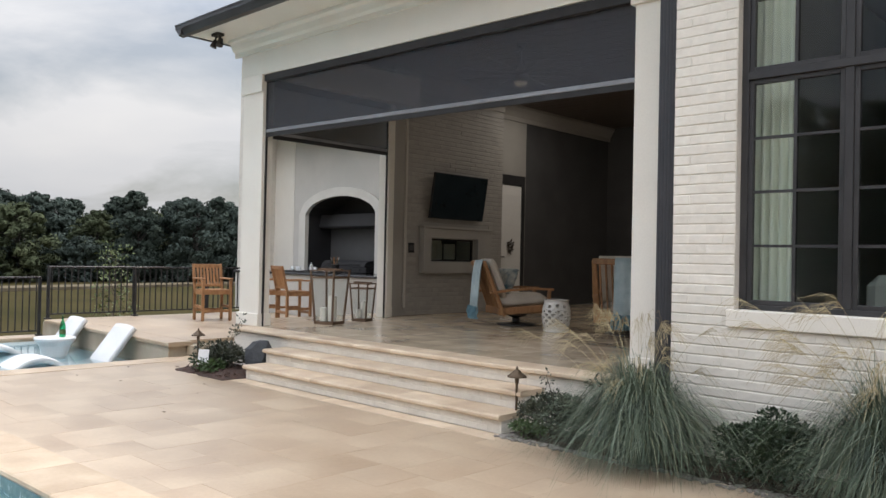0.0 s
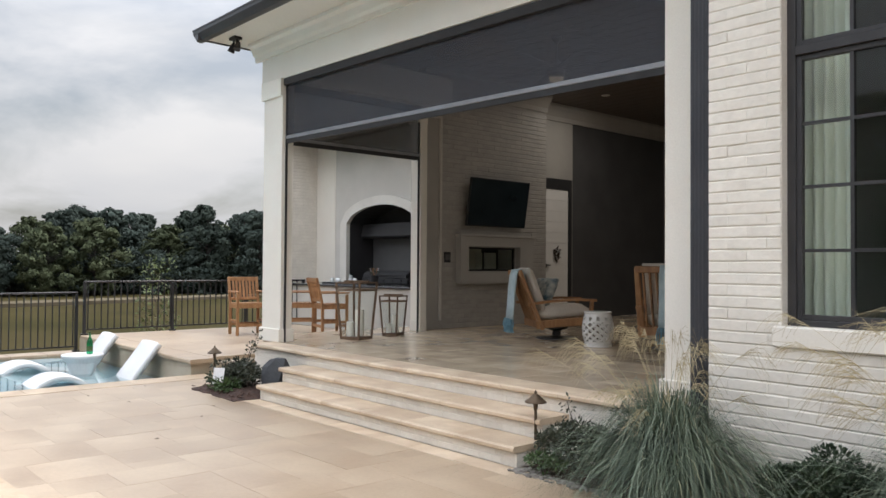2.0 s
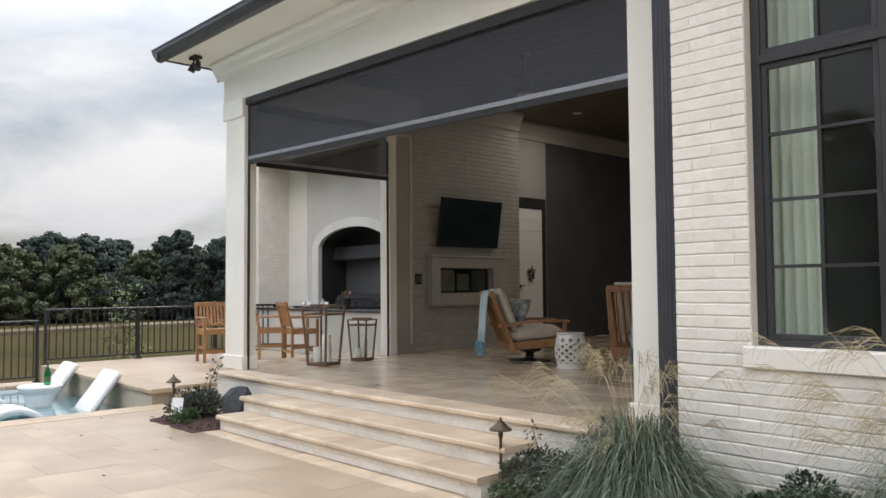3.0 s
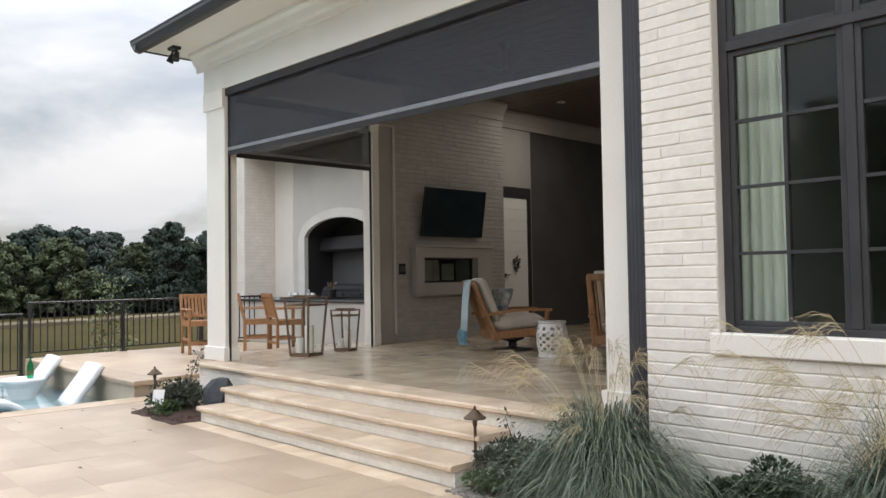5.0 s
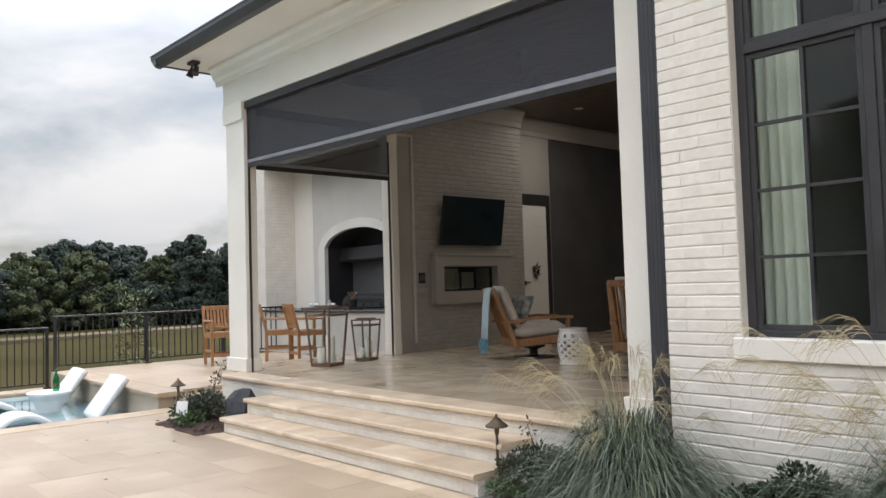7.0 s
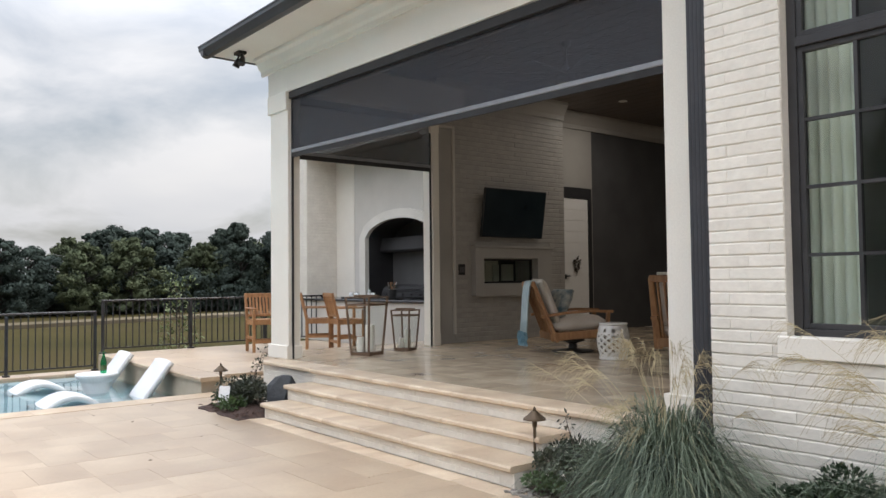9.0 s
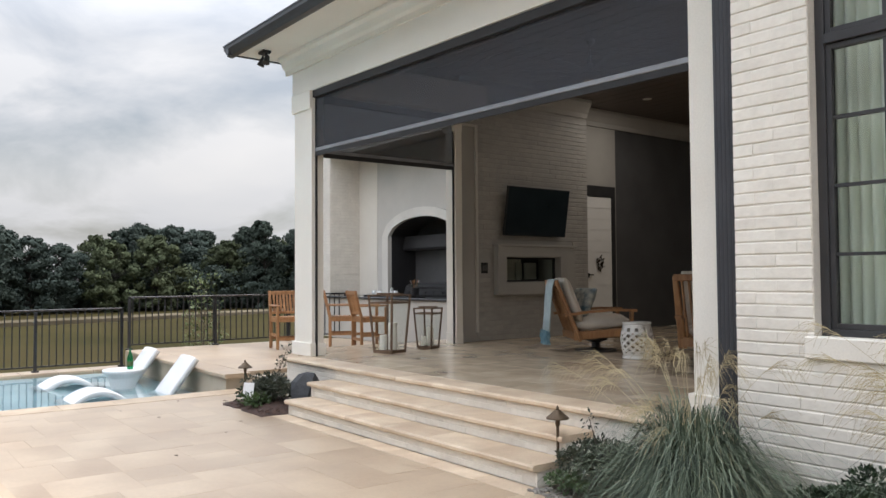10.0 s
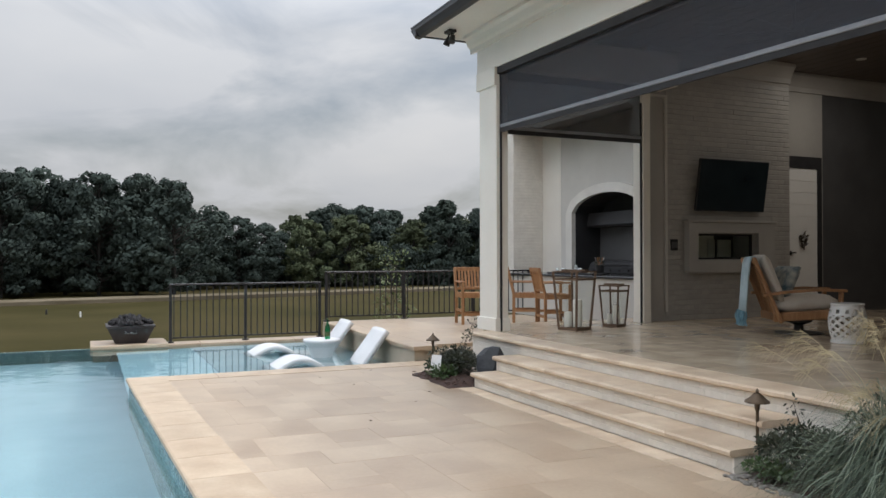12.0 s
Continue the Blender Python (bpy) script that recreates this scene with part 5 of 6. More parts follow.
# ---- planting ----
def mound(name, pts, mat_, label, h):
    bm = B()
    c = Vector((sum(p[0] for p in pts) / len(pts), sum(p[1] for p in pts) / len(pts), 0))
    n = 4
    rings = []
    for k in range(n):
        f = 1 - k / n
        rings.append([bm.verts.new((c.x + (p[0] - c.x) * f + (random.uniform(-0.02, 0.02)), c.y + (p[1] - c.y) * f + random.uniform(-0.02, 0.02), 0.006 + h * (1 - f ** 2) + random.uniform(0, 0.012) * (k > 0))) for p in pts])
    base = [bm.verts.new((p.co.x, p.co.y, -0.04)) for p in rings[0]]
    rings.insert(0, base)
    m = len(pts)
    for a, b in zip(rings, rings[1:]):
        for i in range(m):
            bm.faces.new((a[i], a[(i + 1) % m], b[(i + 1) % m], b[i]))
    bm.faces.new(rings[-1])
    return tagged(part(name, bm, mat_), label, "planting bed", kind="structure")


def outline(x0, x1, y0, y1, step=0.12, wob=0.025):
    p, nx, ny = [], max(2, int((x1 - x0) / step)), max(2, int((y1 - y0) / step))
    for k in range(nx): p.append((x0 + (x1 - x0) * k / nx, y0))
    for k in range(ny): p.append((x1, y0 + (y1 - y0) * k / ny))
    for k in range(nx): p.append((x1 - (x1 - x0) * k / nx, y1))
    for k in range(ny): p.append((x0, y1 - (y1 - y0) * k / ny))
    return [(a + random.uniform(-wob, wob), b + random.uniform(-wob, wob)) for a, b in p]


mound("mulch_bed", outline(-9.38, -8.20, -0.24, 0.60), MULCH, "dark bark mulch bed beside the steps", 0.06)
mound("mulch_bed", outline(-4.20, 6.0, 0.05, 0.57), MULCH, "dark bark mulch bed along the house wall", 0.07)


def scatter(name, x0, x1, y0, y1, z, count, r0, r1, mat_, label, flat=0.6):
    bm = B()
    for _ in range(count):
        r = random.uniform(r0, r1)
        m = Matrix.Translation((random.uniform(x0, x1), random.uniform(y0, y1), z + r * flat * 0.5)) @ Euler((0, 0, random.uniform(0, 6.28))).to_matrix().to_4x4() @ Matrix.Diagonal((random.uniform(0.8, 1.5), 1, flat, 1))
        bmesh.ops.create_icosphere(bm, subdivisions=1, radius=r, matrix=m)
    return tagged(part(name, bm, mat_), label, "gravel", kind="stuff")


scatter("gravel", -4.24, -1.0, -0.06, 0.10, 0.0, 620, 0.010, 0.022, GRAVEL, "rounded grey and tan gravel edging the bed")
bm = B()
for _ in range(900):
    lx = random.random() < 0.35
    c = Vector((random.uniform(-9.35, -8.25), random.uniform(-0.2, 0.5), 0.03)) if lx else Vector((random.uniform(-4.15, -0.8), random.uniform(0.08, 0.5), 0.05))
    a = random.uniform(0, 6.28); L = random.uniform(0.015, 0.05)
    beam(bm, c, c + Vector((math.cos(a) * L, math.sin(a) * L, random.uniform(-0.01, 0.03))), 0.012, 0.006)
tagged(part("bark_chips", bm, MULCH), "loose dark bark chips on the beds", "mulch", kind="stuff")


def shrub(name, x, y, w, h, count, size, leafmat, label, sprigs=()):
    e = thing(name, label, "shrub", at=pose(x, y, 0.02))
    bm = B()
    tips = []
    for k in range(16):
        a = random.uniform(0, 6.28); r = random.uniform(0.3, 0.9) * w
        tip = Vector((r * math.cos(a), r * math.sin(a) * 0.7, h * random.uniform(0.5, 1.0)))
        tips.append(tip)
        tube(bm, [(0, 0, 0), tip * 0.5 + Vector((0, 0, 0.04)), tip], 0.007, 5, 0.002)
    for s in sprigs:
        tip = Vector(s)
        tube(bm, [(0, 0, 0.05), tip * 0.5 + Vector((0, 0, 0.06)), tip], 0.007, 5, 0.002)
    part("stems", bm, BARK, e)
    bm = B()
    per = count // len(tips)
    for t in tips:
        leafy(bm, t * 0.86, (w * 0.34, w * 0.30, h * 0.20), per, size, 0.9)
    for s in sprigs:
        for f in (0.72, 0.82, 0.92, 1.0):
            leafy(bm, Vector(s) * f, (0.05, 0.05, 0.05), 10, size, 0.9)
    leafy(bm, (0, 0, h * 0.45), (w * 0.8, w * 0.6, h * 0.42), count // 3, size, 0.9)
    tagged(part("leaves", bm, leafmat, e), kind="stuff")
    return e


shrub("camellia_shrub", -8.88, 0.18, 0.40, 0.34, 2500, 0.040, BURGUNDY, "dark glossy shrub beside the steps", ((0.30, 0.05, 0.66), (0.05, 0.1, 0.5)))
shrub("low_fern", -8.78, -0.06, 0.24, 0.16, 420, 0.05, FERN, "low bright green plant on the mulch")
shrub("low_fern", -9.12, 0.02, 0.24, 0.18, 380, 0.05, SHRUB, "low dark green plant on the mulch")
shrub("camellia_shrub", -3.80, 0.26, 0.36, 0.36, 2600, 0.036, BURGUNDY, "bronze green shrub beside the path light", ((0.42, 0.1, 0.62), (0.3, 0.1, 0.56), (-0.15, 0.0, 0.5)))
shrub("low_fern", -4.0, 0.10, 0.2, 0.14, 380, 0.04, FERN, "low bright green plant at the bed edge")
shrub("gardenia_shrub", -2.10, 0.22, 0.42, 0.44, 7500, 0.036, SHRUB, "rounded dark green shrub below the window")


def grass(x, y, spread, height, blades, plumes, seed, label, lean=0.0):
    """A fountain of thin blades that arch over, with nodding feathery plumes on thin stalks."""
    rnd = random.Random(seed)
    e = thing("ornamental_grass", label, "grass", "ornamental grasses", at=pose(x, y, 0.03))
    for nm, count, stuff_mat, wide in (("blades", blades, BLADE, 1.0), ("arching_blades", blades // 7, PALEBLADE, 1.1), ("dry_blades", blades // 14, DRYBLADE, 1.0)):
      V, F = [], []
      for _ in range(count):
          a = rnd.uniform(0, 6.283)
          f = rnd.random() ** 0.85
          reach, rise = spread * (0.1 + 1.0 * f) * rnd.uniform(0.7, 1.15), height * (1.30 - 0.62 * f) * rnd.uniform(0.55, 1.35)
          if nm == "arching_blades":
              reach, rise = reach * 1.35 + 0.1, rise * 1.15
          d = Vector((math.cos(a), math.sin(a) * 0.8, 0))
          bend = Vector((-d.y, d.x, 0)) * rnd.uniform(-0.8, 0.8)
          s = Vector((-d.y, d.x, 0)).normalized() * rnd.uniform(0.0018, 0.0058) * wide
          b0 = d * rnd.uniform(0, 0.16) + Vector((rnd.uniform(-0.05, 0.05), rnd.uniform(-0.05, 0.05), 0))
          peak = rnd.uniform(0.5, 0.75)
          n = 8
          for k in range(n + 1):
              t = k / n
              z = rise * (1 - ((t - peak) / peak) ** 2) if t < peak else rise * (1 - f * 1.1 * ((t - peak) / (1 - peak)) ** 2)
              p = b0 + d * reach * t ** 1.25 + bend * reach * t * t + Vector((0, 0, max(z, 0.01)))
              w = s * (1 - 0.9 * t)
              V += [tuple(p - w), tuple(p + w)]
              if k:
                  q = len(V)
                  F.append((q - 4, q - 3, q - 1, q - 2))
      me = bpy.data.meshes.new(nm)
      me.from_pydata(V, [], F); me.update(); me.materials.append(stuff_mat)
      ob = new(nm, me); ob.parent = e
      tagged(ob, kind="stuff")
    bs, bp = B(), B()
    for _ in range(plumes):
        a = rnd.uniform(0, 6.283); L = rnd.uniform(1.6, 3.0) * height; out = rnd.uniform(0.25, 1.0) * spread * 1.25
        d = Vector((math.cos(a) + lean, math.sin(a) * 0.6, 0))
        pts = [d * out * (k / 9) ** 1.6 + Vector((0, 0, L * (k / 9 - 0.14 * (k / 9) ** 4))) for k in range(10)]
        tube(bs, pts, 0.002, 4, 0.001)
        side = Vector((d.x, d.y, 0)).normalized()
        for j in range(15):
            st = pts[-2].lerp(pts[-1], 0.06 * j)
            fl = rnd.uniform(0.11, 0.24)
            q = (side * rnd.uniform(0.5, 1.0) + Vector((rnd.uniform(-0.25, 0.25), rnd.uniform(-0.25, 0.25), rnd.uniform(0.05, 0.5)))).normalized()
            strand = [st + q * fl * u + Vector((0, 0, -0.17 * u * u * (0.5 + rnd.random() * 0.7))) for u in (0, 0.35, 0.7, 1.0)]
            tube(bp, strand, 0.0013, 3, 0.0008, caps=False)
    part("stems", bs, STRAW, e, "thin straw coloured stalks")
    tagged(part("plumes", bp, STRAW, e, "feathery straw seed plumes"), kind="stuff")
    return e


grass(-2.96, 0.06, 0.68, 0.44, 4600, 32, 11, "arching grey green grass clump with straw plumes", -0.25)
grass(-1.28, 0.08, 0.68, 0.50, 3900, 34, 12, "arching grass clump with tall plumes below the window", -0.35)


def path_light(x, y, h):
    e = thing("path_light", "aged brass garden path light with a pointed cap", "path light", "path lights", at=pose(x, y, 0.03))
    bm = B(); tube(bm, [(0, 0, -0.03), (0, 0, h - 0.03)], 0.011, 10); part("stem", bm, AGED, e)
    bm = B(); lathe(bm, [(0.085, h - 0.035), (0.083, h - 0.025), (0.05, h + 0.0), (0.022, h + 0.028), (0.010, h + 0.032), (0.012, h + 0.045), (0.003, h + 0.062)], 20); part("cap", bm, AGED, e)
    bm = B(); lathe(bm, [(0.016, h - 0.09), (0.02, h - 0.05), (0.02, h - 0.03)], 12); part("collar", bm, AGED, e)
    return e


path_light(-4.30, 0.31, 0.46)
path_light(-9.14, -0.04, 0.44)
e = thing("plant_tag", "small white plastic card on a stake in the mulch", "tag", at=pose(-8.86, -0.14, 0.03, -12, 0, 35) @ Matrix.Diagonal((1.25, 1, 1.15, 1)))
bm = B(); box(bm, -0.055, 0.055, -0.002, 0.002, 0.06, 0.23); part("card", bm, PLASTIC, e)
bm = B(); box(bm, -0.006, 0.006, 0.003, 0.007, -0.03, 0.12); part("stake", bm, BLACK, e)
bm = B()
bmesh.ops.create_icosphere(bm, subdivisions=2, radius=1.0)
for v in bm.verts:
    n = v.co.normalized()
    k = 1 + 0.22 * noise.noise(n * 1.3 + Vector((4, 1, 2))) + 0.10 * noise.noise(n * 3.1)
    q = Vector((n.x * 0.27, n.y * 0.22, n.z * 0.30)) * k
    v.co = Vector((max(min(q.x, 0.24), -0.24), max(min(q.y, 0.18), -0.20), max(q.z, -0.2) if q.z < 0.26 else 0.26 + (q.z - 0.26) * 0.3))
ob = part("boulder", bm, BOULDER)
ob.matrix_basis = pose(-8.45, 0.42, 0.17, 0, 0, 25) @ Matrix.Diagonal((0.72, 0.72, 0.9, 1))
tagged(ob, "rough dark slate boulder at the end of the steps", "boulder")


# ---- woods ----
def tree_parts(seed, h, w, low, count, leaf, conifer=False):
    rnd = random.Random(seed)
    bt, bl = B(), B()
    tube(bt, [(0, 0, 0), (0.1, 0.05, h * 0.35), (0.05, -0.1, h * 0.55), (0, 0, h * 0.7)], h * 0.018, 8, h * 0.003)
    lobes = []
    for k in range(84):
        f = low + (0.97 - low) * (k + rnd.random()) / 84
        a = rnd.uniform(0, 6.28)
        prof = (1 - f) * 1.15 + 0.12 if conifer else math.sin(math.pi * min(1, (f - low) / (1 - low) * 0.82 + 0.16)) ** 0.7
        r = w * prof * rnd.uniform(0.3, 0.92)
        c = Vector((r * math.cos(a), r * math.sin(a), h * f))
        lobes.append((c, w * (0.13 + 0.13 * rnd.random()) * (0.5 + 0.6 * prof)))
        tube(bt, [(0, 0, h * max(f - 0.14, 0.1)), c * 0.6 + Vector((0, 0, h * (f - 0.05) * 0.4)), c], h * 0.006, 5, 0.02)
    for c, r in lobes:
        for _ in range(count // len(lobes)):
            n = Vector((rnd.gauss(0, 1), rnd.gauss(0, 1), rnd.gauss(0, 1))).normalized()
            p = c + Vector((n.x, n.y, n.z * 0.72)) * r * (1 - 0.5 * rnd.random() ** 2) * (1 + 0.3 * noise.noise(n * 2.4 + c))
            u = (n + Vector((rnd.uniform(-1, 1), rnd.uniform(-1, 1), rnd.uniform(-0.6, 1.2))) * 0.7).normalized()
            s = u.orthogonal().normalized(); t = u.cross(s)
            L = leaf * rnd.uniform(0.5, 1.3)
            bl.faces.new([bl.verts.new(q) for q in (p - s * L, p - t * L * 0.6, p + s * L, p + t * L * 0.6)])
    return bt, bl


KINDS = []
for seed, h, w, low, n, leaf, m, con, label in (
        (1, 14.2, 6.0, 0.08, 11000, 0.25, LEAF_A, False, "tall dark green oak at the field's edge"),
        (2, 11.6, 5.0, 0.05, 10000, 0.24, LEAF_A, False, "broad dark green tree at the field's edge"),
        (3, 12.2, 4.0, 0.08, 9000, 0.23, LEAF_B, False, "dark tree in the far woods"),
        (4, 10.0, 4.4, 0.04, 9000, 0.23, LEAF_C, False, "yellow green tree in the far woods"),
        (5, 5.0, 4.2, 0.02, 7000, 0.19, LEAF_A, False, "low dark undergrowth at the wood's edge"),
        (6, 13.5, 5.6, 0.05, 1500, 0.55, LEAF_A, False, "dark tree beyond the pool garden")):
    bt, bl = tree_parts(seed, h, w, low, n, leaf, con)
    e = thing("tree", label, "tree", "far woods")
    part("trunk", bt, DARKBARK, e)
    tagged(part("crown", bl, m, e), kind="stuff")
    KINDS.append(e)
rnd = random.Random(77)
first = set()


def plant(kind, bearing, dist, scale):
    b = radians(bearing)
    m = pose(-dist * math.sin(b), dist * math.cos(b) - 4, -2.62, 0, 0, rnd.uniform(0, 360))
    if kind not in first:
        first.add(kind)
        KINDS[kind].matrix_basis = m
        KINDS[kind].scale = (scale * rnd.uniform(0.9, 1.1), scale * rnd.uniform(0.9, 1.1), scale)
    else:
        c = copy_thing(KINDS[kind], m)
        c.scale = (scale * rnd.uniform(0.9, 1.1), scale * rnd.uniform(0.9, 1.1), scale)


b = 42.0
while b < 76.0:
    plant(rnd.choice((1, 1, 2, 3)), b, rnd.uniform(108, 122), rnd.uniform(0.90, 1.02)); b += rnd.uniform(1.0, 1.5)
b = 43.0
while b < 78.0:
    plant(rnd.choice((1, 2, 3)), b, rnd.uniform(126, 140), rnd.uniform(0.95, 1.08)); b += rnd.uniform(1.2, 1.7)
for b, k, d, s in ((77.6, 1, 112, 0.66), (78.8, 1, 108, 0.74), (80.3, 1, 106, 0.80), (81.9, 0, 107, 0.72), (83.4, 1, 104, 0.86)):
    plant(k, b, d, s)
b = 84.6
while b < 112.0:
    plant(0, b, rnd.uniform(86, 94), rnd.uniform(0.86, 0.96)); b += rnd.uniform(1.7, 2.4)
b = 85.2
while b < 112.0:
    plant(1, b, rnd.uniform(102, 110), rnd.uniform(1.02, 1.16)); b += rnd.uniform(1.8, 2.4)
b = 42.5
while b < 112.0:
    plant(4, b, rnd.uniform(112, 118) if b < 84 else rnd.uniform(98, 104), rnd.uniform(0.8, 1.2)); b += rnd.uniform(1.3, 1.8)
# woods behind the viewer, which the window glass mirrors
for k in range(56):
    plant(5, 128 + k * 3.2 + rnd.uniform(-1, 1), rnd.uniform(50, 62), rnd.uniform(1.05, 1.35))

e = thing("sapling", "thin young tree with light green leaves behind the railing", "tree", at=pose(-18.0, 2.75, -2.4))
bm = B()
tube(bm, [(0, 0, 0), (0.02, 0, 1.8), (0, 0.03, 3.7)], 0.03, 7, 0.006)
tips = []
for k in range(26):
    z = 1.3 + 2.4 * k / 26; a = k * 2.4; r = 0.5 * (1 - 0.6 * k / 26)
    tips.append((r * math.cos(a), r * math.sin(a), z + 0.35)); tube(bm, [(0, 0, z), tips[-1]], 0.008, 5, 0.003)
part("trunk", bm, BARK, e)
bm = B()
for t in tips:
    leafy(bm, t, (0.16, 0.16, 0.16), 26, 0.09, 0.9)
tagged(part("leaves", bm, SAPLEAF, e), kind="stuff")
for x, y in ((-62, -6.6), (-58.5, -4.4)):
    e = thing("field_marker", "small marker post on the lawn", "marker", "field markers", at=pose(x, y, -2.55))
    bm = B(); box(bm, -0.06, 0.06, -0.06, 0.06, 0, 0.4); part("stub", bm, BLACK if x < -60 else PLASTIC, e, bevel=0.02)


# ---- fallen leaves on the patio ----
rl = random.Random(31)
for lx, ly in ((-9.6, -1.35), (-8.9, -1.15), (-7.6, -0.9), (-6.9, -1.6), (-8.1, -0.55), (-9.9, -0.6)):
    bm = B()
    q = [bm.verts.new(p) for p in ((0, 0, 0.002), (0.014, 0.011, 0.007), (0.035, 0, 0.004), (0.014, -0.011, 0.008))]
    bm.faces.new(q)
    ob = part("fallen_leaf", bm, BARK)
    md = ob.modifiers.new("thick", "SOLIDIFY"); md.thickness = 0.0012
    ob.matrix_basis = pose(lx, ly, 0.002, 0, 0, rl.uniform(0, 360))
    tagged(ob, "small dry brown leaf lying on the patio", "leaf", "fallen leaves")


# ---- steps ----
def step(x0, x1, y, top, depth, label, rows=2):
    e = thing("step", label, "step", "porch steps", kind="structure")
    bm = B(); box(bm, x0 + 0.03, x1 - 0.03, y + 0.055, y + depth, 0.0, top - 0.05)
    part("core", bm, MORTAR, e)
    zb = top - R
    hb = (R - 0.05 - 0.008) / rows
    L = 0.245
    bm = B(); box(bm, 0, L - 0.001, 0, 0.02, 0, hb - 0.004); bmesh.ops.bevel(bm, geom=bm.edges[:], offset=0.003, segments=1, affect="EDGES")
    me = mesh_of("brick", bm, BRICK)
    n = int((x1 - x0 - 0.06) / L)
    for r in range(rows):
        for k in range(n):
            piece("brick", me, e, (x0 + 0.03 + k * L + (0.0 if r % 2 else 0.06), y + 0.0505 + random.uniform(-0.001, 0.001), zb + 0.006 + r * hb))
    bm = B(); box(bm, x1 - 0.03, x1 - 0.012, y + 0.05, y + depth, zb, top - 0.05); box(bm, x0 + 0.012, x0 + 0.03, y + 0.05, y + depth, zb, top - 0.05)
    part("cheek", bm, BRICK, e)
    n = round((x1 - x0) / 0.61)
    w = (x1 - x0) / n
    bm = B()
    d = depth if depth < 0.4 else 0.33
    pr = [(0, -0.036), (-0.0, -0.014), (0.010, -0.003), (0.022, 0), (d - 0.004, 0), (d - 0.004, -0.05), (0.022, -0.05), (0.010, -0.047)]
    extrude_profile(bm, pr, "x", 0.002, w - 0.002)
    me = mesh_of("tread_stone", bm, TRAV_EDGE)
    for k in range(n):
        piece("tread_stone", me, e, (x0 + k * w, y, top + random.uniform(-0.0015, 0.0015)))
    return e


step(-8.18, -4.24, 0.0, R, TREAD + 0.06, "travertine step with a white painted brick riser")
step(-8.22, -4.25, TREAD, 2 * R, TREAD + 0.06, "travertine step with a white painted brick riser")
step(-9.44, -3.06, NOSE, 3 * R, 0.40, "travertine nosing of the porch above a white riser")
bm = B(); box(bm, -9.42, -8.22, NOSE + 0.05, NOSE + 0.2, -0.1, 2 * R); box(bm, -4.25, -3.06, NOSE + 0.05, NOSE + 0.2, -0.1, 2 * R); box(bm, -9.41, -9.33, NOSE + 0.2, 1.3, -0.1, DECK - 0.05)
setting("wall_plinth", bm, BRICK, "white painted brick plinth below the porch floor", "wall")


# ---- stone paving ----
def lay(parent, x0, x1, y0, y1, z, material, seed, th=0.04, unit=0.2032, big=False):
    """Slabs of mixed sizes packed without long joints; slabs of a size share one mesh."""
    rnd = random.Random(seed)
    nx, ny = max(1, round((x1 - x0) / unit)), max(1, round((y1 - y0) / unit))
    ux, uy = (x1 - x0) / nx, (y1 - y0) / ny
    used = [[False] * nx for _ in range(ny)]
    sizes = [(4, 3), (3, 3), (5, 3), (4, 4)] if big else [(3, 2), (2, 3), (3, 3), (2, 2), (4, 2)]
    cache = {}
    for j in range(ny):
        for i in range(nx):
            if used[j][i]:
                continue
            rnd.shuffle(sizes)
            for a, b in sizes + [(2, 1), (1, 2), (1, 1)]:
                if i + a <= nx and j + b <= ny and not any(used[j + q][i + p] for q in range(b) for p in range(a)):
                    break
            for q in range(b):
                for p in range(a):
                    used[j + q][i + p] = True
            if (a, b) not in cache:
                L, h, g, k = a * ux, b * uy, 0.0005, 0.0006
                bm = B()
                lo = [bm.verts.new(v) for v in ((g, g, -th), (L - g, g, -th), (L - g, h - g, -th), (g, h - g, -th))]
                mi = [bm.verts.new(v) for v in ((g, g, -k), (L - g, g, -k), (L - g, h - g, -k), (g, h - g, -k))]
                up = [bm.verts.new(v) for v in ((g + k, g + k, 0), (L - g - k, g + k, 0), (L - g - k, h - g - k, 0), (g + k, h - g - k, 0))]
                for s0, s1 in ((lo, mi), (mi, up)):
                    for m_ in range(4):
                        bm.faces.new((s0[m_], s0[(m_ + 1) % 4], s1[(m_ + 1) % 4], s1[m_]))
                bm.faces.new(up)
                cache[(a, b)] = mesh_of("paving_slab", bm, material)
            piece("paving_slab", cache[(a, b)], parent, (x0 + i * ux, y0 + j * uy, z + rnd.uniform(-0.0008, 0.0008)))


lay(patio, PATIO_X + 0.38, -2.6, POOL_Y + 0.36, -0.15, 0.0, TRAV, 5)
lay(patio, PATIO_X + 0.38, -8.26, -0.15, 0.05, 0.0, TRAV, 15)
lay(patio, -4.16, -2.6, -0.15, 0.05, 0.0, TRAV, 16)
bm = B(); box(bm, 0.0015, 0.5842, 0.002, 0.198, -0.04, 0); bmesh.ops.bevel(bm, geom=bm.edges[:], offset=0.003, segments=1, affect="EDGES")
border = mesh_of("border_stone", bm, TRAV_EDGE)
for k in range(7):
    piece("border_stone", border, patio, (-8.26 + k * 0.5857, -0.15, 0.001))
lay(patio, PATIO_X + 0.38, -9.36, 0.05, 0.60, 0.0, TRAV, 6)
lay(patio, -2.6, 6.0, POOL_Y + 0.36, 0.05, 0.0, TRAV, 7, big=True)
lay(patio, POOL_END + 0.40, 6.0, -11.0, POOL_Y + 0.36, 0.0, TRAV, 8, big=True)
lay(floor, -9.44, -3.06, NOSE + 0.33, 9.4, DECK, TRAV_IN, 9)
lay(floor, -10.38, -9.44, 1.3, 9.4, DECK, TRAV_IN, 10, big=True)
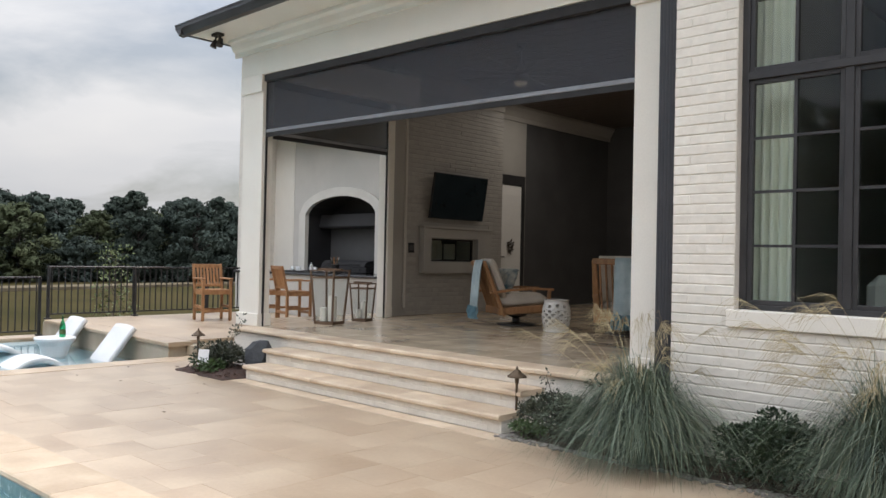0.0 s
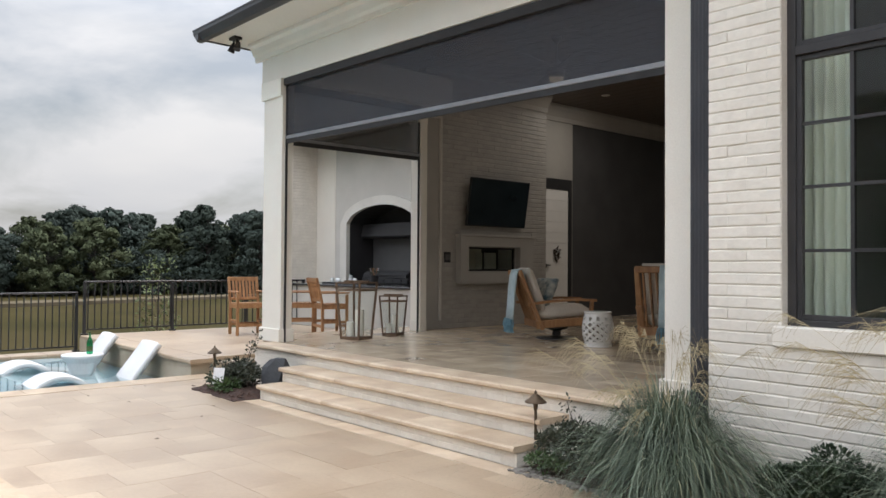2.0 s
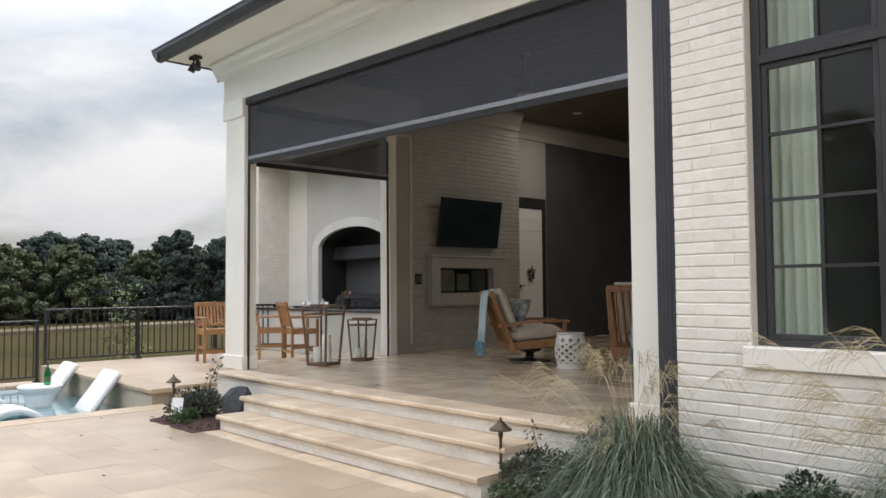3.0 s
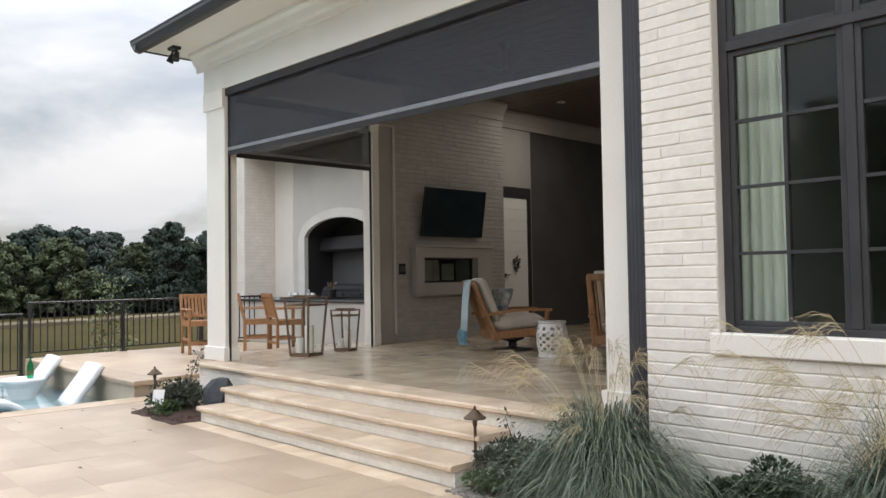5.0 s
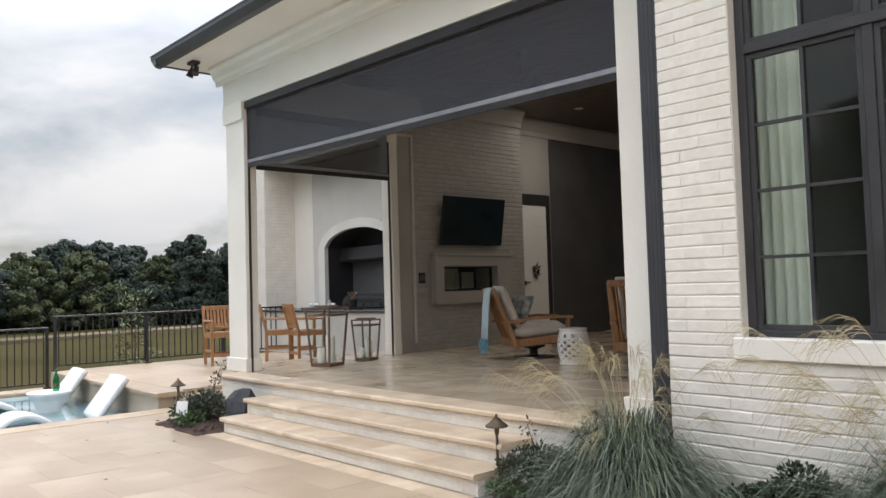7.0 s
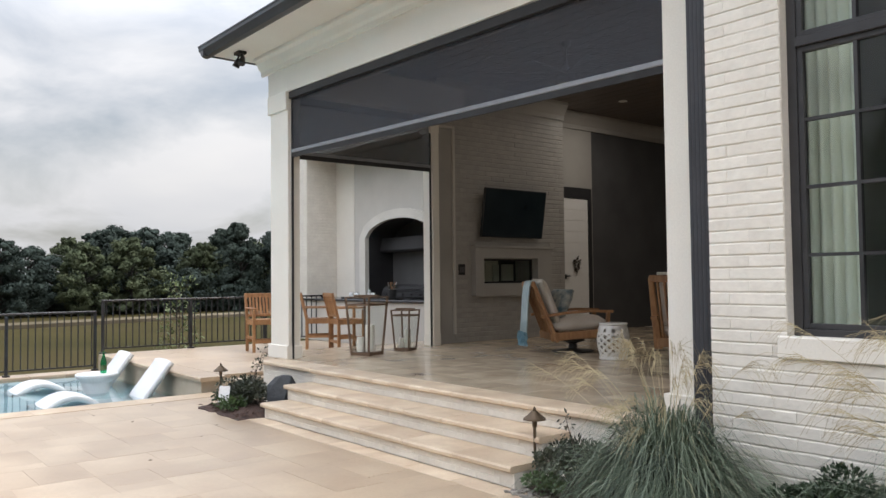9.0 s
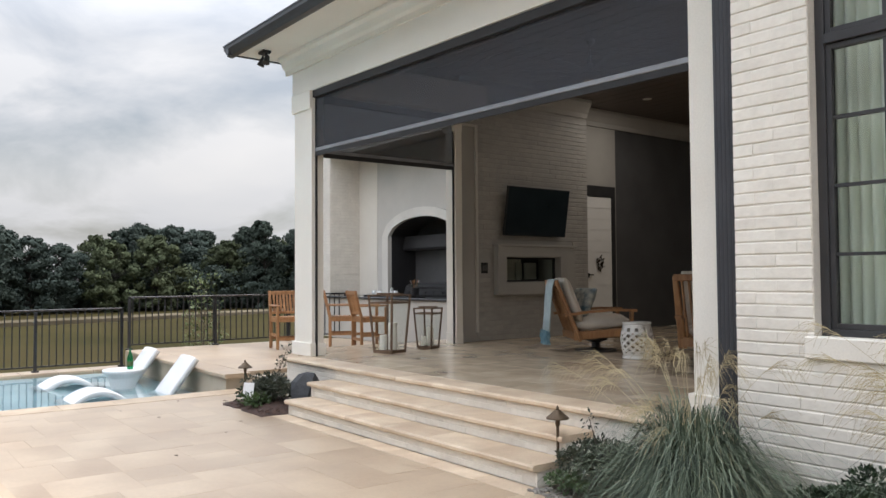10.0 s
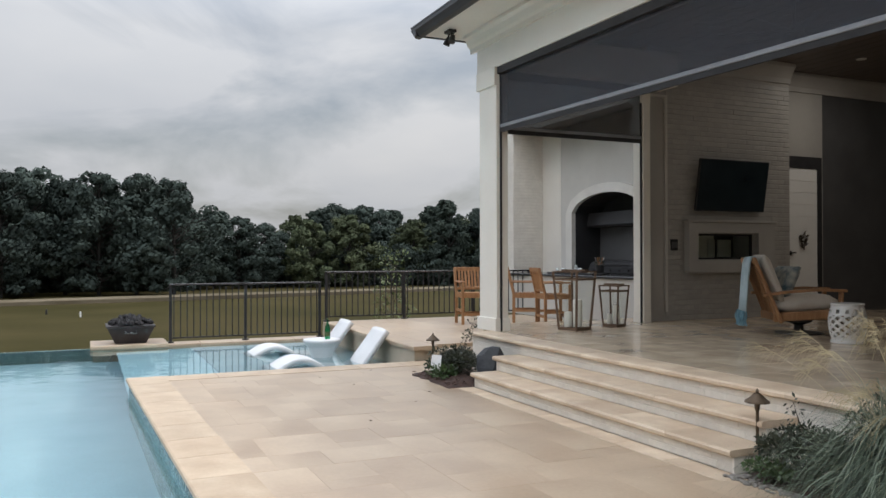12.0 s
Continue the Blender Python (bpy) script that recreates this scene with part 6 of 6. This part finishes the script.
lay(terrace, FAR_X, -10.60, 0.62, 4.7, TERR, TRAV, 12, th=0.05, big=True)
# copings
cop = thing("pool_coping", "cream travertine coping stones round the pool", "coping", kind="structure")
bm = B()
extrude_profile(bm, [(-0.035, -0.03), (-0.03, -0.008), (-0.015, 0), (0.40, 0), (0.40, -0.05), (-0.02, -0.05)], "x", 0.002, 0.608)
ca = mesh_of("coping_stone", bm, COPE)
x = PATIO_X - 0.035
while x < POOL_END + 0.1:
    piece("coping_stone", ca, cop, (x, POOL_Y + SKEW * (x - PATIO_X), 0.004)).rotation_euler.z = math.atan(SKEW); x += 0.61
bm = B()
extrude_profile(bm, [(-0.035, -0.03), (-0.03, -0.008), (-0.015, 0), (0.398, 0), (0.398, -0.05), (-0.02, -0.05)], "y", 0.002, 0.608)
cb_ = mesh_of("coping_stone", bm, COPE)
y = POOL_Y + 0.402
while y < 0.2:
    piece("coping_stone", cb_, cop, (PATIO_X, y, 0.004)); y += 0.61
y = POOL_Y + 0.18
while y > -11.5:
    piece("coping_stone", cb_, cop, (POOL_END, y - 0.61, 0.004)); y -= 0.61
ter = thing("terrace_coping", "cream stone coping along the raised terrace", "coping", kind="structure")
x = FAR_X + 0.1
bm = B(); extrude_profile(bm, [(-0.03, -0.055), (-0.03, -0.012), (-0.016, 0), (0.34, 0), (0.34, -0.058), (-0.02, -0.058)], "x", 0.002, 0.608)
cc = mesh_of("coping_stone", bm, TRAV)
while x < -10.8:
    piece("coping_stone", cc, ter, (x, 0.27, TERR)); x += 0.583


# ---- painted brick ----
def brick_shape(p, q, z, H, seed, cols):
    """A hand-moulded brick under paint: rounded edges, an uneven face. Returns points (u, depth, z) and faces."""
    g, d = 0.0028, 0.030
    prof = ((g, d), (g, 0.006), (g + 0.0025, 0.0022), (g + 0.007, 0.0), (H - g - 0.007, 0.0), (H - g - 0.0025, 0.0022), (H - g, 0.006), (H - g, d))
    V, F, n = [], [], len(prof)
    for i in range(cols + 1):
        u = p + 0.0008 + (q - p - 0.0016) * i / cols
        end = 0.0008 if i in (0, cols) else 0.0
        for k, (zz, dd) in enumerate(prof):
            w = noise.noise((u * 6 + seed * 3.7, k * 0.12, seed * 1.31))
            dz = 0.0022 * noise.noise((u * 7 + seed * 2.1, 5.0 if k < 4 else 9.0, seed * 0.7))
            V.append((u, dd if k in (0, n - 1) else dd + end + 0.0026 * w, z + zz + dz))
    for i in range(cols):
        for k in range(n - 1):
            a = i * n + k
            F.append((a, a + n, a + n + 1, a + 1))
    for row in (0, cols):
        F.append(tuple(range(len(V), len(V) + n)))
        V += V[row * n:row * n + n]
    return V, F


def bricks(parent, x0, x1, z0, z1, y, seed, limit, hole=None, L=0.27, H=0.0765, face="y", near=None, cols=6, paint=None):
    """Running bond: pieces in the nearest stretch as parts, the rest joined."""
    rnd = random.Random(seed)
    paint = paint or BRICK

    def placed(V, off):
        return [(u, y + off + d, z) if face == "y" else (y - off - d, u, z) for u, d, z in V]

    def brick_mesh(name, V, F):
        me = bpy.data.meshes.new(name)
        me.from_pydata(V, [], F); me.update()
        bm = B(); bm.from_mesh(me); bmesh.ops.recalc_face_normals(bm, faces=bm.faces[:])
        bm.to_mesh(me); bm.free()
        me.materials.append(paint)
        return me

    kinds = []
    if limit:
        for k in range(14):
            V, F = brick_shape(0, L, 0, H, seed + k * 1.7, cols)
            kinds.append(brick_mesh("brick", [(u, d, z) if face == "y" else (-d, u, z) for u, d, z in V], F))
    joined, made = [], 0
    for r in range(int((z1 - z0) / H)):
        x = x0 - (L / 2 if r % 2 else 0)
        while x < x1:
            a, b = max(x, x0), min(x + L, x1)
            cells = [(a, b)]
            zc = z0 + (r + 0.5) * H
            if hole and hole[2] < zc < hole[3]:
                cells = [(a, min(b, hole[0])), (max(a, hole[1]), b)]
            for p, q in cells:
                if q - p < 0.03:
                    continue
                jit = rnd.uniform(-0.0025, 0.0015)
                if abs(q - p - L) < 0.01 and made < limit and (near is None or near(p, zc)):
                    piece("brick", rnd.choice(kinds), parent, (p, y + jit, z0 + r * H) if face == "y" else (y - jit, p, z0 + r * H)); made += 1
                else:
                    joined.append((p, q, z0 + r * H, jit, rnd.uniform(0, 90)))
            x += L
    V, F = [], []
    for p, q, z, jit, sd in joined:
        v, f = brick_shape(p, q, z, H, sd, max(2, round(cols * (q - p) / L)))
        F += [tuple(i + len(V) for i in t) for t in f]
        V += placed(v, jit)
    ob = new("brickwork", brick_mesh("brickwork", V, F)); ob.parent = parent
    tagged(ob, kind="stuff")


bricks(wall_brick, -2.99, 1.5, 0.02, 4.42, WALL_Y - 0.004, 21, 300, hole=(WX0 - 0.005, WX1 + 0.005, 1.0, WZ1), near=lambda x, z: x < -1.6 and z < 3.6)
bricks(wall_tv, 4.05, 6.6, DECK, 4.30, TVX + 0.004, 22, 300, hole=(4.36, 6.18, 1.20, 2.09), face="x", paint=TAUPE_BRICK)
bricks(wall_kit, -16.45, NX0, TERR, 6.0, KIT_Y, 23, 0, cols=3)
bricks(wall_kit, NX0, -10.1, NZ + 0.36, 6.0, KIT_Y, 24, 0, cols=3)
bm = B(); box(bm, NX0 + 0.001, NX0 + 0.02, KIT_Y + 0.004, 5.788, 1.1, NZ - 0.002)
kside = setting("wall_kitchen_side", bm, MORTAR, "white painted brick side of the kitchen recess", "wall")
bricks(kside, KIT_Y + 0.006, 5.788, 1.12, NZ - 0.01, NX0 + 0.025, 25, 0, face="x", cols=2)
